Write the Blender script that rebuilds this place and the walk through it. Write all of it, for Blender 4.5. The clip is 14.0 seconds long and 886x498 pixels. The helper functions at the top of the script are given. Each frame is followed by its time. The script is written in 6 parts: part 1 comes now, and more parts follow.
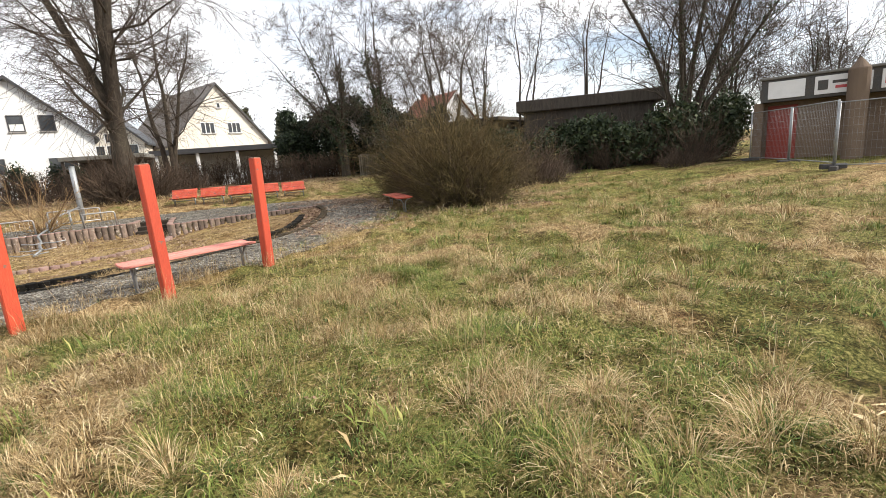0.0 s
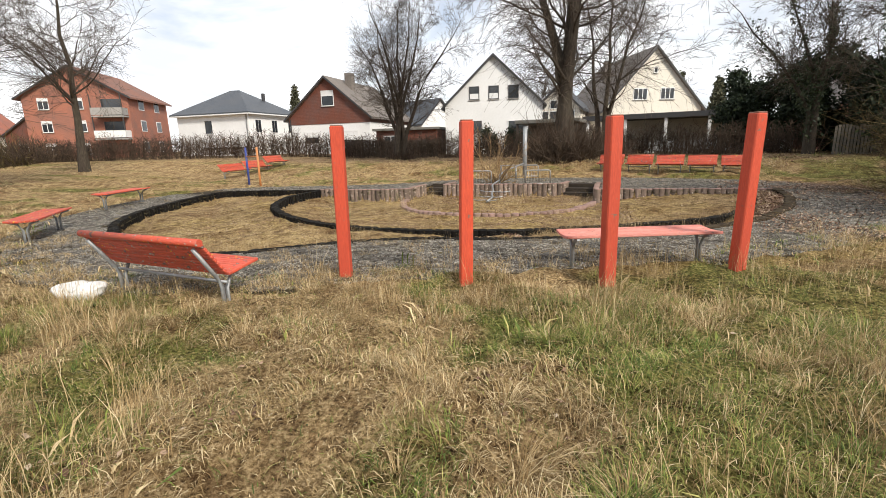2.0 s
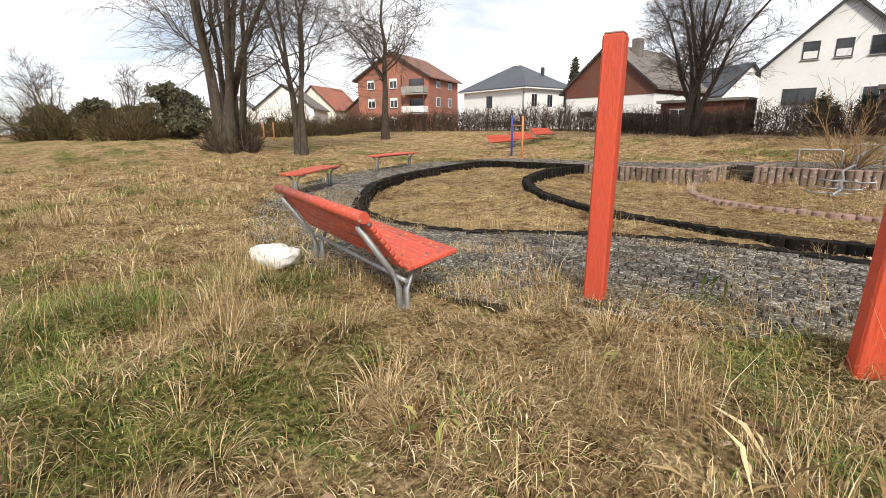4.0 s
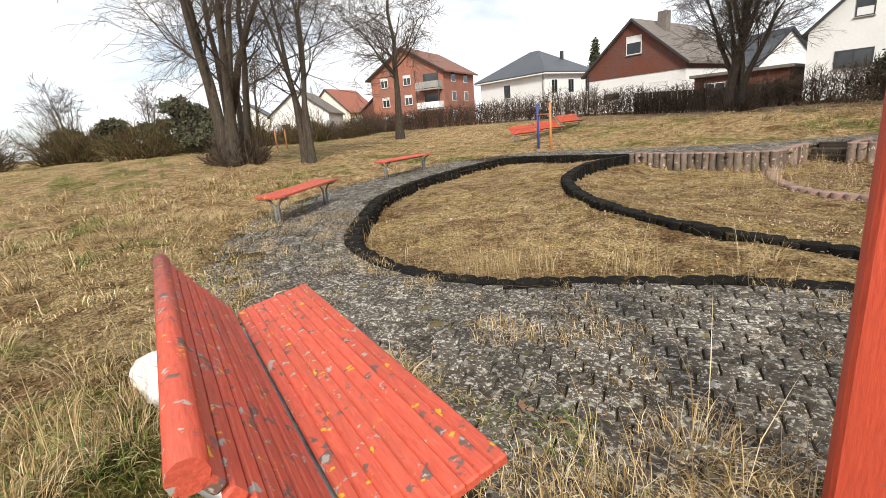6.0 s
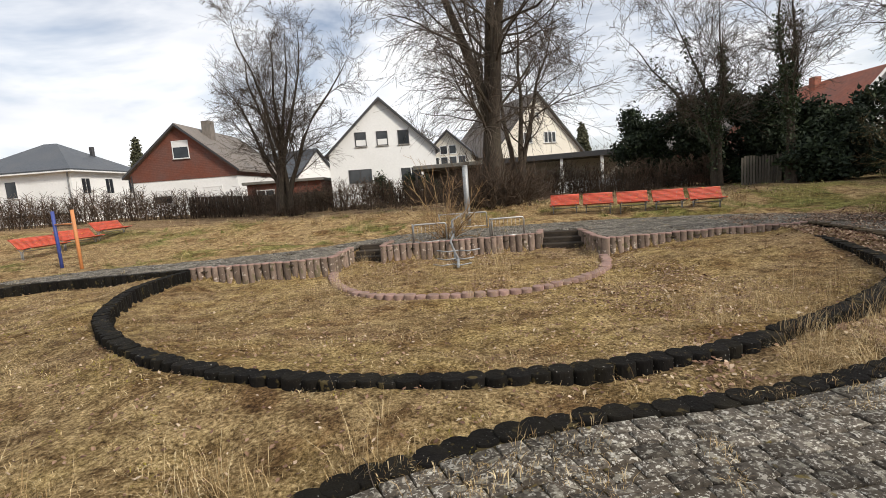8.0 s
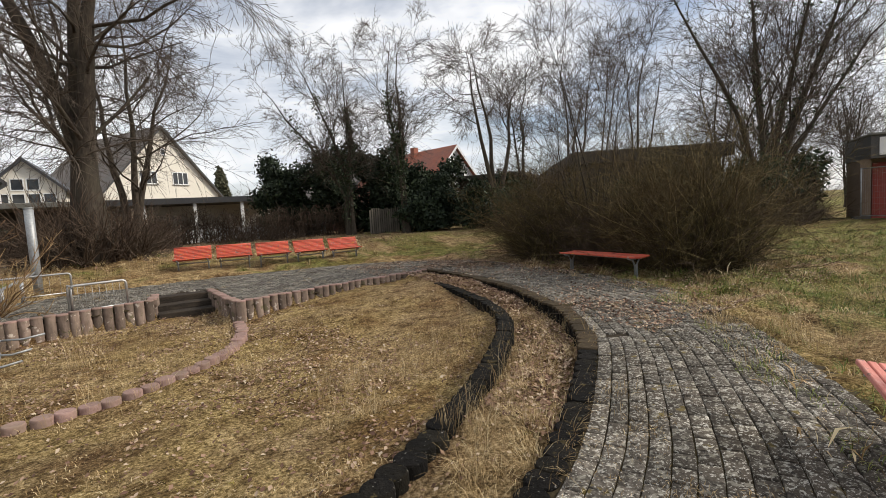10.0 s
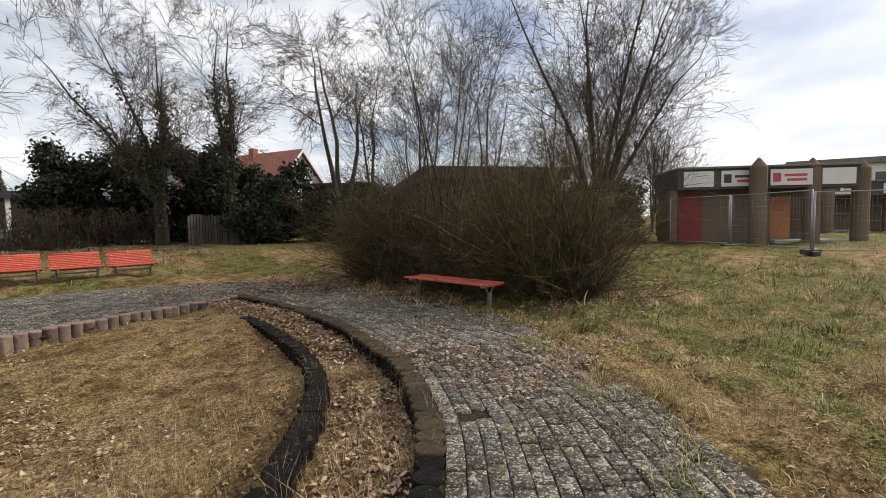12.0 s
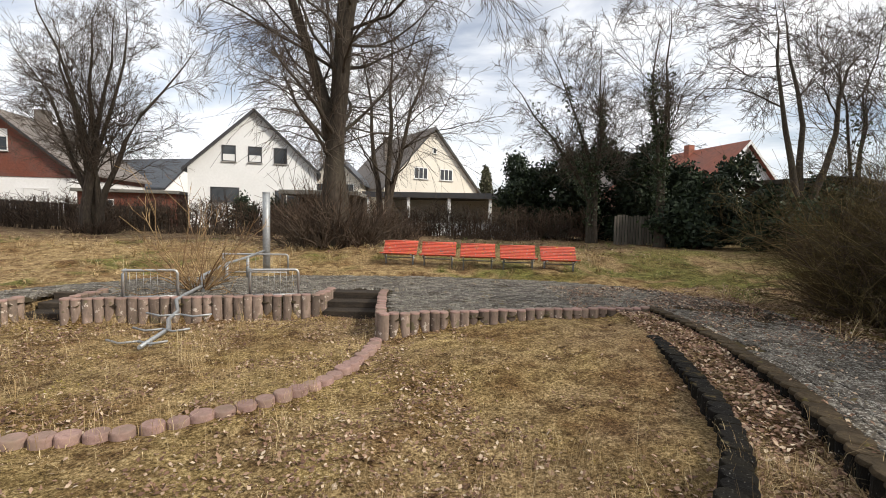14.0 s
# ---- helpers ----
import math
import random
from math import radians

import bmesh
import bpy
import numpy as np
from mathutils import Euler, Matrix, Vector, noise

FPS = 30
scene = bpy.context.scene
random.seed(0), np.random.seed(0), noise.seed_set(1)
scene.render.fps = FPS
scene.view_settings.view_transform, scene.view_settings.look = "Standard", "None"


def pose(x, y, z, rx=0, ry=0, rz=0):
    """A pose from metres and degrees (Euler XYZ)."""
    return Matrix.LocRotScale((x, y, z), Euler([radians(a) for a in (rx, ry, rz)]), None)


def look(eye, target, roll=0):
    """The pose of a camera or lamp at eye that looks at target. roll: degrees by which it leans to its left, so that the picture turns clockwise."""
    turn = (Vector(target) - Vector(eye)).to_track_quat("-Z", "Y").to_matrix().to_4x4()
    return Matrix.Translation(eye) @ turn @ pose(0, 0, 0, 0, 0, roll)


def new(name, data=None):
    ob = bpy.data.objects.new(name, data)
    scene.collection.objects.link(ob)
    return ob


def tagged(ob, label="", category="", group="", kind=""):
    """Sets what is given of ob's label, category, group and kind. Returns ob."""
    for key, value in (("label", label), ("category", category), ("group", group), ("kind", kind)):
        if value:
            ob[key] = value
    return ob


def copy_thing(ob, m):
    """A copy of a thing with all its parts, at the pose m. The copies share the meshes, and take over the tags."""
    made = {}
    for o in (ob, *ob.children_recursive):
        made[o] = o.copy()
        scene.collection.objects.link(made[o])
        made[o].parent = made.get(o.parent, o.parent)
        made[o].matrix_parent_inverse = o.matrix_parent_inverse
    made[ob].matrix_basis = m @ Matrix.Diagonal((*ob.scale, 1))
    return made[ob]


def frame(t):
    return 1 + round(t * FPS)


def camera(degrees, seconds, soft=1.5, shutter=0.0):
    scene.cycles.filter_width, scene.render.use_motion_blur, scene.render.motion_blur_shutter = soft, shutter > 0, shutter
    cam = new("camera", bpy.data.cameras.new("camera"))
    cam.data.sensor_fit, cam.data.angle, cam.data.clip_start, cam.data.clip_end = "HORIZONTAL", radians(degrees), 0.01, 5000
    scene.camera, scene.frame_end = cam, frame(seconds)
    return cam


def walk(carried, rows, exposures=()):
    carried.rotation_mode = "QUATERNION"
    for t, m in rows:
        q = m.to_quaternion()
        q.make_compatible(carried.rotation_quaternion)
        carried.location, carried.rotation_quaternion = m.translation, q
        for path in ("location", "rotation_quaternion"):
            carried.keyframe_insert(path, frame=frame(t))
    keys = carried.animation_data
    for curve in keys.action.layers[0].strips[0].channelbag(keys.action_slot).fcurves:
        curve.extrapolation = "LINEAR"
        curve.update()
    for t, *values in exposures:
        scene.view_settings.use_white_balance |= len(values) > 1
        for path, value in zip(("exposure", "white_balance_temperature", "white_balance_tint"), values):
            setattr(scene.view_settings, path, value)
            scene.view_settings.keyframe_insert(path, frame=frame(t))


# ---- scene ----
cam = camera(87.3, 14.0, 0.5)
PATH = [
    (0, (0.338, 0.454, 1.611), (1.045, 2.28, 1.205), -4.4),
    (0.5, (0.101, 0.985, 1.587), (0.342, 2.92, 1.141), -3.8),
    (1, (-0.063, 1.49, 1.564), (-0.217, 3.43, 1.102), -2.5),
    (1.5, (-0.238, 1.87, 1.54), (-0.73, 3.753, 1.081), -1.4),
    (2, (-0.448, 2.292, 1.517), (-1.293, 4.05, 1.076), -1.6),
    (2.5, (-0.669, 2.778, 1.454), (-1.846, 4.334, 1.014), -1.0),
    (3, (-0.973, 3.216, 1.363), (-2.344, 4.592, 0.889), -0.3),
    (3.5, (-1.37, 3.659, 1.263), (-2.881, 4.873, 0.77), -0.2),
    (4, (-1.77, 4.03, 1.195), (-3.402, 5.071, 0.689), -0.9),
    (4.2, (-1.937, 4.155, 1.169), (-3.604, 5.133, 0.656), -1.4),
    (6.5, (-3.755, 5.390, 1.248), (-5.414, 6.375, 0.725), -6.6),
    (7, (-3.953, 5.638, 1.286), (-5.358, 6.984, 0.82), -7.1),
    (7.5, (-4.075, 5.947, 1.359), (-5.03, 7.663, 0.981), -5.6),
    (8, (-4.201, 6.313, 1.415), (-4.544, 8.267, 1.158), -4.3),
    (8.5, (-4.286, 6.734, 1.431), (-4.278, 8.723, 1.221), -4.0),
    (9, (-4.237, 7.101, 1.468), (-3.878, 9.056, 1.243), -3.5),
    (9.2, (-4.187, 7.26, 1.479), (-3.668, 9.179, 1.259), -3.4),
    (11.3, (-2.482, 8.74, 1.495), (-0.964, 10.038, 1.385), -2.3),
    (11.5, (-2.361, 8.844, 1.495), (-0.819, 10.113, 1.375), -1.9),
    (12, (-2.105, 9.171, 1.505), (-0.578, 10.456, 1.377), -0.9),
    (12.5, (-1.854, 9.485, 1.505), (-0.45, 10.903, 1.371), -0.2),
    (12.7, (-1.803, 9.602, 1.506), (-0.493, 11.107, 1.365), 0.1),
    (13, (-1.709, 9.76, 1.501), (-0.595, 11.415, 1.347), 0.7),
    (13.5, (-1.604, 10.008, 1.521), (-0.978, 11.902, 1.372), 1.0),
    (14, (-1.473, 10.116, 1.544), (-1.456, 12.111, 1.414), 1.2),
]
walk(cam, [(t, look(eye, target, roll)) for t, eye, target, roll in PATH],
     [(0.0, 0.50), (1.0, 0.40), (2.0, 0.12), (3.0, 0.08), (4.0, 0.14), (6.5, 0.17), (8.0, -0.06), (9.0, -0.12), (11.5, -0.14), (12.5, 0.0), (13.4, 0.22), (14.0, 0.06)])

# ---------------------------------------------------------------- world and light
SUN_AZ, SUN_EL = 117.0, 36.0          # degrees clockwise from +y, above the horizon
world = bpy.data.worlds.new("overcast_sky")
scene.world = world
world.use_nodes = True
wt = world.node_tree
wn, wl = wt.nodes, wt.links
bg = wn["Background"]
sky = wn.new("ShaderNodeTexSky")
sky.sky_type, sky.sun_disc = "NISHITA", False
sky.sun_elevation, sky.sun_rotation = radians(SUN_EL), radians(SUN_AZ)
sky.air_density, sky.dust_density, sky.ozone_density = 1.0, 1.5, 2.0
wc = wn.new("ShaderNodeTexCoord")
wm = wn.new("ShaderNodeMapping")
wm.inputs["Scale"].default_value = (1.0, 1.0, 3.2)
wl.new(wc.outputs["Generated"], wm.inputs["Vector"])
cl = wn.new("ShaderNodeTexNoise")
cl.inputs["Scale"].default_value, cl.inputs["Detail"].default_value = 1.9, 6.0
cl.inputs["Roughness"].default_value, cl.inputs["Distortion"].default_value = 0.55, 0.4
wl.new(wm.outputs["Vector"], cl.inputs["Vector"])
cr = wn.new("ShaderNodeValToRGB")
cr.color_ramp.elements[0].position, cr.color_ramp.elements[0].color = 0.36, (0.20, 0.20, 0.20, 1)
cr.color_ramp.elements[1].position, cr.color_ramp.elements[1].color = 0.55, (1, 1, 1, 1)
wl.new(cl.outputs["Fac"], cr.inputs["Fac"])
cl2 = wn.new("ShaderNodeTexNoise")
cl2.inputs["Scale"].default_value, cl2.inputs["Detail"].default_value = 3.1, 6.0
wl.new(wm.outputs["Vector"], cl2.inputs["Vector"])
cr2 = wn.new("ShaderNodeValToRGB")
cr2.color_ramp.elements[0].position, cr2.color_ramp.elements[0].color = 0.36, (7.6, 7.9, 8.5, 1)
cr2.color_ramp.elements[1].position, cr2.color_ramp.elements[1].color = 0.58, (10.2, 10.2, 10.3, 1)
wl.new(cl2.outputs["Fac"], cr2.inputs["Fac"])
cm = wn.new("ShaderNodeMix")
cm.data_type = "RGBA"
wl.new(cr.outputs["Color"], cm.inputs["Factor"])
wl.new(sky.outputs["Color"], cm.inputs["A"])
wl.new(cr2.outputs["Color"], cm.inputs["B"])
wl.new(cm.outputs["Result"], bg.inputs["Color"])
bg.inputs["Strength"].default_value = 0.118

sun = new("sun", bpy.data.lights.new("sun", "SUN"))
sun.data.energy, sun.data.angle, sun.data.color = 3.7, radians(10), (1.0, 0.93, 0.82)
sun.matrix_world = look((0, 0, 60), (-40 * math.sin(radians(SUN_AZ)), -40 * math.cos(radians(SUN_AZ)), 60 - 40 * math.tan(radians(SUN_EL))))

# ---------------------------------------------------------------- small helpers
RNG = np.random.default_rng(7)


def part(name, bm, material, parent=None, label=""):
    """Links a bmesh as one mesh object under a thing or a part."""
    me = bpy.data.meshes.new(name)
    bm.to_mesh(me)
    bm.free()
    return link_mesh(name, me, material, parent, label)


def link_mesh(name, me, material, parent=None, label=""):
    if material and not me.materials:
        me.materials.append(material)
    ob = new(name, me)
    ob.parent = parent
    if label:
        ob["label"] = label
    return ob


def thing(name, m, label, category, group=""):
    ob = new(name)
    ob.empty_display_size = 0.2
    ob.matrix_world = m
    return tagged(ob, label, category, group)


def raw_mesh(name, verts, tris, smooth=False):
    """A mesh from arrays of vertices and of faces with equal corner counts."""
    me = bpy.data.meshes.new(name)
    verts, tris = np.asarray(verts, np.float32), np.asarray(tris, np.int32)
    n, k = tris.shape
    me.vertices.add(len(verts))
    me.vertices.foreach_set("co", verts.ravel())
    me.loops.add(n * k)
    me.loops.foreach_set("vertex_index", tris.ravel())
    me.polygons.add(n)
    me.polygons.foreach_set("loop_start", np.arange(0, n * k, k, dtype=np.int32))
    me.polygons.foreach_set("loop_total", np.full(n, k, np.int32))
    if smooth:
        me.polygons.foreach_set("use_smooth", np.ones(n, bool))
    me.update(calc_edges=True)
    return me


def add_box(bm, x0, x1, y0, y1, z0, z1, m=None, bevel=0.0):
    r = bmesh.ops.create_cube(bm, size=1.0)
    vs = r["verts"]
    for v in vs:
        v.co = Vector(((x0 + x1) / 2 + v.co.x * (x1 - x0), (y0 + y1) / 2 + v.co.y * (y1 - y0), (z0 + z1) / 2 + v.co.z * (z1 - z0)))
    if bevel:
        es = list({e for v in vs for e in v.link_edges})
        vs = list({v for f in bmesh.ops.bevel(bm, geom=es, offset=bevel, segments=1, affect="EDGES")["faces"] for v in f.verts} | {v for v in vs if v.is_valid})
    if m is not None:
        bmesh.ops.transform(bm, matrix=m, verts=vs)
    return vs


def box(x0, x1, y0, y1, z0, z1, bevel=0.0, m=None):
    bm = bmesh.new()
    add_box(bm, x0, x1, y0, y1, z0, z1, m, bevel)
    return bm


def prism(bm, poly, y0, y1):
    """A polygon in x and z, drawn out along y."""
    a = [bm.verts.new((x, y0, z)) for x, z in poly]
    b = [bm.verts.new((x, y1, z)) for x, z in poly]
    n = len(poly)
    bm.faces.new(a)
    bm.faces.new(b[::-1])
    for i in range(n):
        bm.faces.new((a[i], b[i], b[(i + 1) % n], a[(i + 1) % n]))
    bmesh.ops.recalc_face_normals(bm, faces=bm.faces[:])


def rod(bm, points, r, sides=8):
    """A round bar bent through the points."""
    pts = [Vector(p) for p in points]
    rings = []
    for i, p in enumerate(pts):
        d = (pts[min(i + 1, len(pts) - 1)] - pts[max(i - 1, 0)]).normalized()
        u = d.cross(Vector((0, 0, 1)) if abs(d.z) < 0.95 else Vector((1, 0, 0))).normalized()
        w = u.cross(d)
        rings.append([bm.verts.new(p + r * (math.cos(2 * math.pi * k / sides) * u + math.sin(2 * math.pi * k / sides) * w)) for k in range(sides)])
    for a, b in zip(rings, rings[1:]):
        for k in range(sides):
            bm.faces.new((a[k], a[(k + 1) % sides], b[(k + 1) % sides], b[k])).smooth = True
    bm.faces.new(rings[0][::-1])
    bm.faces.new(rings[-1])


def sm(v, a, b):
    t = np.clip((np.asarray(v, float) - a) / (b - a), 0, 1)
    return t * t * (3 - 2 * t)


def vnoise(x, y, scale, seed):
    """Smooth value noise from 0 to 1 on arrays."""
    x, y = np.asarray(x, float) / scale, np.asarray(y, float) / scale
    xi, yi = np.floor(x).astype(np.int64), np.floor(y).astype(np.int64)
    fx, fy = x - xi, y - yi
    fx, fy = fx * fx * (3 - 2 * fx), fy * fy * (3 - 2 * fy)

    def h(a, b):
        n = (a * 374761393 + b * 668265263 + seed * 974711) & 0x7FFFFFFF
        n = ((n ^ (n >> 13)) * 1274126177) & 0x7FFFFFFF
        return ((n ^ (n >> 16)) & 0xFFFF) / 65535.0
    return (h(xi, yi) * (1 - fx) + h(xi + 1, yi) * fx) * (1 - fy) + (h(xi, yi + 1) * (1 - fx) + h(xi + 1, yi + 1) * fx) * fy


def spline(points, step):
    """A smooth line through the points, in even steps."""
    p = np.array(points, float)
    q = np.vstack([2 * p[0] - p[1], p, 2 * p[-1] - p[-2]])
    out = []
    for i in range(1, len(q) - 2):
        for t in np.linspace(0, 1, 24, endpoint=False):
            a, b, c, d = q[i - 1:i + 3]
            out.append(0.5 * (2 * b + (c - a) * t + (2 * a - 5 * b + 4 * c - d) * t * t + (3 * b - a - 3 * c + d) * t ** 3))
    out = np.array(out + [p[-1]])
    s = np.concatenate([[0], np.cumsum(np.linalg.norm(np.diff(out, axis=0), axis=1))])
    n = max(2, int(round(s[-1] / step)) + 1)
    k = np.linspace(0, s[-1], n)
    return np.stack([np.interp(k, s, out[:, j]) for j in range(out.shape[1])], 1)


def even(points, step):
    """The same along straight stretches."""
    p = np.array(points, float)
    s = np.concatenate([[0], np.cumsum(np.linalg.norm(np.diff(p, axis=0), axis=1))])
    k = np.linspace(0, s[-1], max(2, int(round(s[-1] / step)) + 1))
    return np.stack([np.interp(k, s, p[:, j]) for j in range(p.shape[1])], 1)


def inside(x, y, poly):
    x, y = np.asarray(x, float), np.asarray(y, float)
    hit = np.zeros(x.shape, bool)
    n = len(poly)
    for i in range(n):
        (x0, y0), (x1, y1) = poly[i], poly[(i + 1) % n]
        if y0 == y1:
            continue
        hit ^= ((y0 > y) != (y1 > y)) & (x < (x1 - x0) * (y - y0) / (y1 - y0) + x0)
    return hit


# ---------------------------------------------------------------- materials
def ramp(nt, stops):
    r = nt.nodes.new("ShaderNodeValToRGB")
    e = r.color_ramp.elements
    while len(e) < len(stops):
        e.new(0.5)
    for k, (pos, c) in zip(e, stops):
        k.position, k.color = pos, (*c, 1)
    return r


def noise_node(nt, scale, detail=5.0, rough=0.6, vec=None):
    n = nt.nodes.new("ShaderNodeTexNoise")
    n.inputs["Scale"].default_value, n.inputs["Detail"].default_value, n.inputs["Roughness"].default_value = scale, detail, rough
    if vec is not None:
        nt.links.new(vec, n.inputs["Vector"])
    return n


def mix(nt, fac, a, b, how="MIX"):
    m = nt.nodes.new("ShaderNodeMix")
    m.data_type, m.blend_type = "RGBA", how
    for key, v in (("Factor", fac), ("A", a), ("B", b)):
        if isinstance(v, (int, float)):
            m.inputs[key].default_value = v
        elif isinstance(v, tuple):
            m.inputs[key].default_value = (*v, 1)
        else:
            nt.links.new(v, m.inputs[key])
    return m.outputs["Result"]


def begin(name, rough=0.8, metal=0.0, spec=0.5):
    m = bpy.data.materials.new(name)
    m.use_nodes = True
    nt = m.node_tree
    b = nt.nodes["Principled BSDF"]
    b.inputs["Roughness"].default_value, b.inputs["Metallic"].default_value = rough, metal
    b.inputs["Specular IOR Level"].default_value = spec
    return m, nt, b


def bump_on(nt, b, height, strength, dist=0.01):
    k = nt.nodes.new("ShaderNodeBump")
    k.inputs["Strength"].default_value, k.inputs["Distance"].default_value = strength, dist
    nt.links.new(height, k.inputs["Height"])
    nt.links.new(k.outputs["Normal"], b.inputs["Normal"])


def surface(name, stops, fine=30.0, coarse=1.2, stain=(0.3, 0.3, 0.3), stain_amount=0.3, rough=0.8, metal=0.0, bump=0.3, stretch=(1, 1, 1),
            spots=None, vary=0.0, spec=0.5, bdist=0.01):
    """Grain from a fine noise, stains from a coarse one, both by the object's own metres; spots: (colour, scale, threshold); vary: piece from piece."""
    m, nt, b = begin(name, rough, metal, spec)
    tc = nt.nodes.new("ShaderNodeTexCoord")
    mp = nt.nodes.new("ShaderNodeMapping")
    mp.inputs["Scale"].default_value = stretch
    vec = tc.outputs["Object"]
    oi = nt.nodes.new("ShaderNodeObjectInfo")
    add = nt.nodes.new("ShaderNodeVectorMath")
    add.operation = "MULTIPLY_ADD"
    add.inputs[1].default_value = (1, 1, 1)
    rnd = nt.nodes.new("ShaderNodeVectorMath")
    rnd.operation = "SCALE"
    rnd.inputs[0].default_value = (37.0, 23.0, 51.0)
    nt.links.new(oi.outputs["Random"], rnd.inputs["Scale"])
    nt.links.new(vec, add.inputs[0])
    nt.links.new(rnd.outputs["Vector"], add.inputs[2])
    nt.links.new(add.outputs["Vector"], mp.inputs["Vector"])
    v = mp.outputs["Vector"]
    raw = add.outputs["Vector"]
    n1 = noise_node(nt, fine, 6, 0.65, v)
    n2 = noise_node(nt, coarse, 4, 0.6, v)
    col = ramp(nt, stops)
    nt.links.new(n1.outputs["Fac"], col.inputs["Fac"])
    r2 = ramp(nt, [(0.42, (0, 0, 0)), (0.68, (stain_amount,) * 3)])
    nt.links.new(n2.outputs["Fac"], r2.inputs["Fac"])
    c = mix(nt, r2.outputs["Color"], col.outputs["Color"], stain)
    for colour, scale, thr in (spots or ()):
        n3 = noise_node(nt, scale, 3, 0.6, raw)
        r3 = ramp(nt, [(thr, (0, 0, 0)), (thr + 0.04, (1, 1, 1))])
        nt.links.new(n3.outputs["Fac"], r3.inputs["Fac"])
        c = mix(nt, r3.outputs["Color"], c, colour)
    if vary:
        ge = nt.nodes.new("ShaderNodeNewGeometry")
        ad = nt.nodes.new("ShaderNodeMath")
        ad.operation = "ADD"
        nt.links.new(oi.outputs["Random"], ad.inputs[0])
        nt.links.new(ge.outputs["Random Per Island"], ad.inputs[1])
        fr = nt.nodes.new("ShaderNodeMath")
        fr.operation = "FRACT"
        nt.links.new(ad.outputs[0], fr.inputs[0])
        mr = nt.nodes.new("ShaderNodeMapRange")
        mr.inputs["To Min"].default_value, mr.inputs["To Max"].default_value = 1 - vary, 1 + vary
        nt.links.new(fr.outputs[0], mr.inputs["Value"])
        sc = nt.nodes.new("ShaderNodeVectorMath")
        sc.operation = "SCALE"
        nt.links.new(c, sc.inputs[0])
        nt.links.new(mr.outputs["Result"], sc.inputs["Scale"])
        c = sc.outputs["Vector"]
    nt.links.new(c, b.inputs["Base Color"])
    if bump:
        bump_on(nt, b, n1.outputs["Fac"], bump, bdist)
    return m


def island_surface(name, stops, rough=0.9, patch=None, spec=0.3, through_light=0.0):
    """Colours that change from blade to blade (or leaf to leaf), and slowly over the place."""
    m, nt, b = begin(name, rough, 0, spec)
    ge = nt.nodes.new("ShaderNodeNewGeometry")
    col = ramp(nt, stops)
    nt.links.new(ge.outputs["Random Per Island"], col.inputs["Fac"])
    c = col.outputs["Color"]
    if patch:
        n = noise_node(nt, patch[1], 3, 0.6, ge.outputs["Position"])
        r = ramp(nt, [(0.4, (0, 0, 0)), (0.65, (patch[2],) * 3)])
        nt.links.new(n.outputs["Fac"], r.inputs["Fac"])
        c = mix(nt, r.outputs["Color"], c, patch[0])
    nt.links.new(c, b.inputs["Base Color"])
    return m


def stripes(name, stops, fine, pitch, axis, depth, rough=0.8, stain=(0.1, 0.1, 0.1), stain_amount=0.4):
    """A surface with courses (roof tiles, bricks far off) in relief."""
    m = surface(name, stops, fine, 0.5, stain, stain_amount, rough, bump=0)
    nt = m.node_tree
    b = nt.nodes["Principled BSDF"]
    w = nt.nodes.new("ShaderNodeTexWave")
    w.wave_type, w.bands_direction, w.wave_profile = "BANDS", axis, "SAW"
    w.inputs["Scale"].default_value = 2 * math.pi / pitch / 20.0
    tc = nt.nodes.new("ShaderNodeTexCoord")
    nt.links.new(tc.outputs["Object"], w.inputs["Vector"])
    bump_on(nt, b, w.outputs["Fac"], 0.6, depth)
    return m


M = {}
M["red_wood"] = surface("red_painted_wood", [(0.25, (0.42, 0.055, 0.03)), (0.55, (0.60, 0.095, 0.05)), (0.8, (0.66, 0.14, 0.075))], 14, 1.6, (0.30, 0.07, 0.04), 0.55,
                        0.62, 0, 0.35, (1, 7, 7), [((0.15, 0.085, 0.07), 13.0, 0.615), ((0.36, 0.33, 0.29), 21.0, 0.63), ((0.66, 0.38, 0.02), 15.0, 0.645)], 0.12)
M["red_faded"] = surface("faded_pink_paint", [(0.25, (0.50, 0.13, 0.10)), (0.5, (0.62, 0.24, 0.19)), (0.8, (0.70, 0.40, 0.34))], 14, 2.5, (0.55, 0.14, 0.10), 0.7,
                         0.7, 0, 0.35, (1, 7, 7), [((0.20, 0.13, 0.11), 13.0, 0.63)], 0.14)
M["post_wood"] = surface("red_painted_post", [(0.25, (0.40, 0.045, 0.02)), (0.55, (0.58, 0.075, 0.03)), (0.8, (0.64, 0.105, 0.045))], 20, 1.2, (0.33, 0.05, 0.03), 0.5,
                         0.6, 0, 0.4, (6, 6, 0.6), [((0.22, 0.11, 0.075), 16.0, 0.66)], 0.06)
M["post_top"] = surface("weathered_end_grain", [(0.3, (0.20, 0.14, 0.11)), (0.7, (0.36, 0.24, 0.18))], 40, 6, (0.4, 0.10, 0.05), 0.5, 0.85)
M["galv"] = surface("galvanised_steel", [(0.3, (0.27, 0.285, 0.295)), (0.7, (0.44, 0.455, 0.46))], 25, 3, (0.20, 0.18, 0.16), 0.5, 0.55, 0.6, 0.1)
M["steel"] = surface("dull_steel_tube", [(0.3, (0.40, 0.40, 0.40)), (0.7, (0.60, 0.60, 0.59))], 20, 2, (0.35, 0.30, 0.25), 0.3, 0.42, 0.85, 0.08)
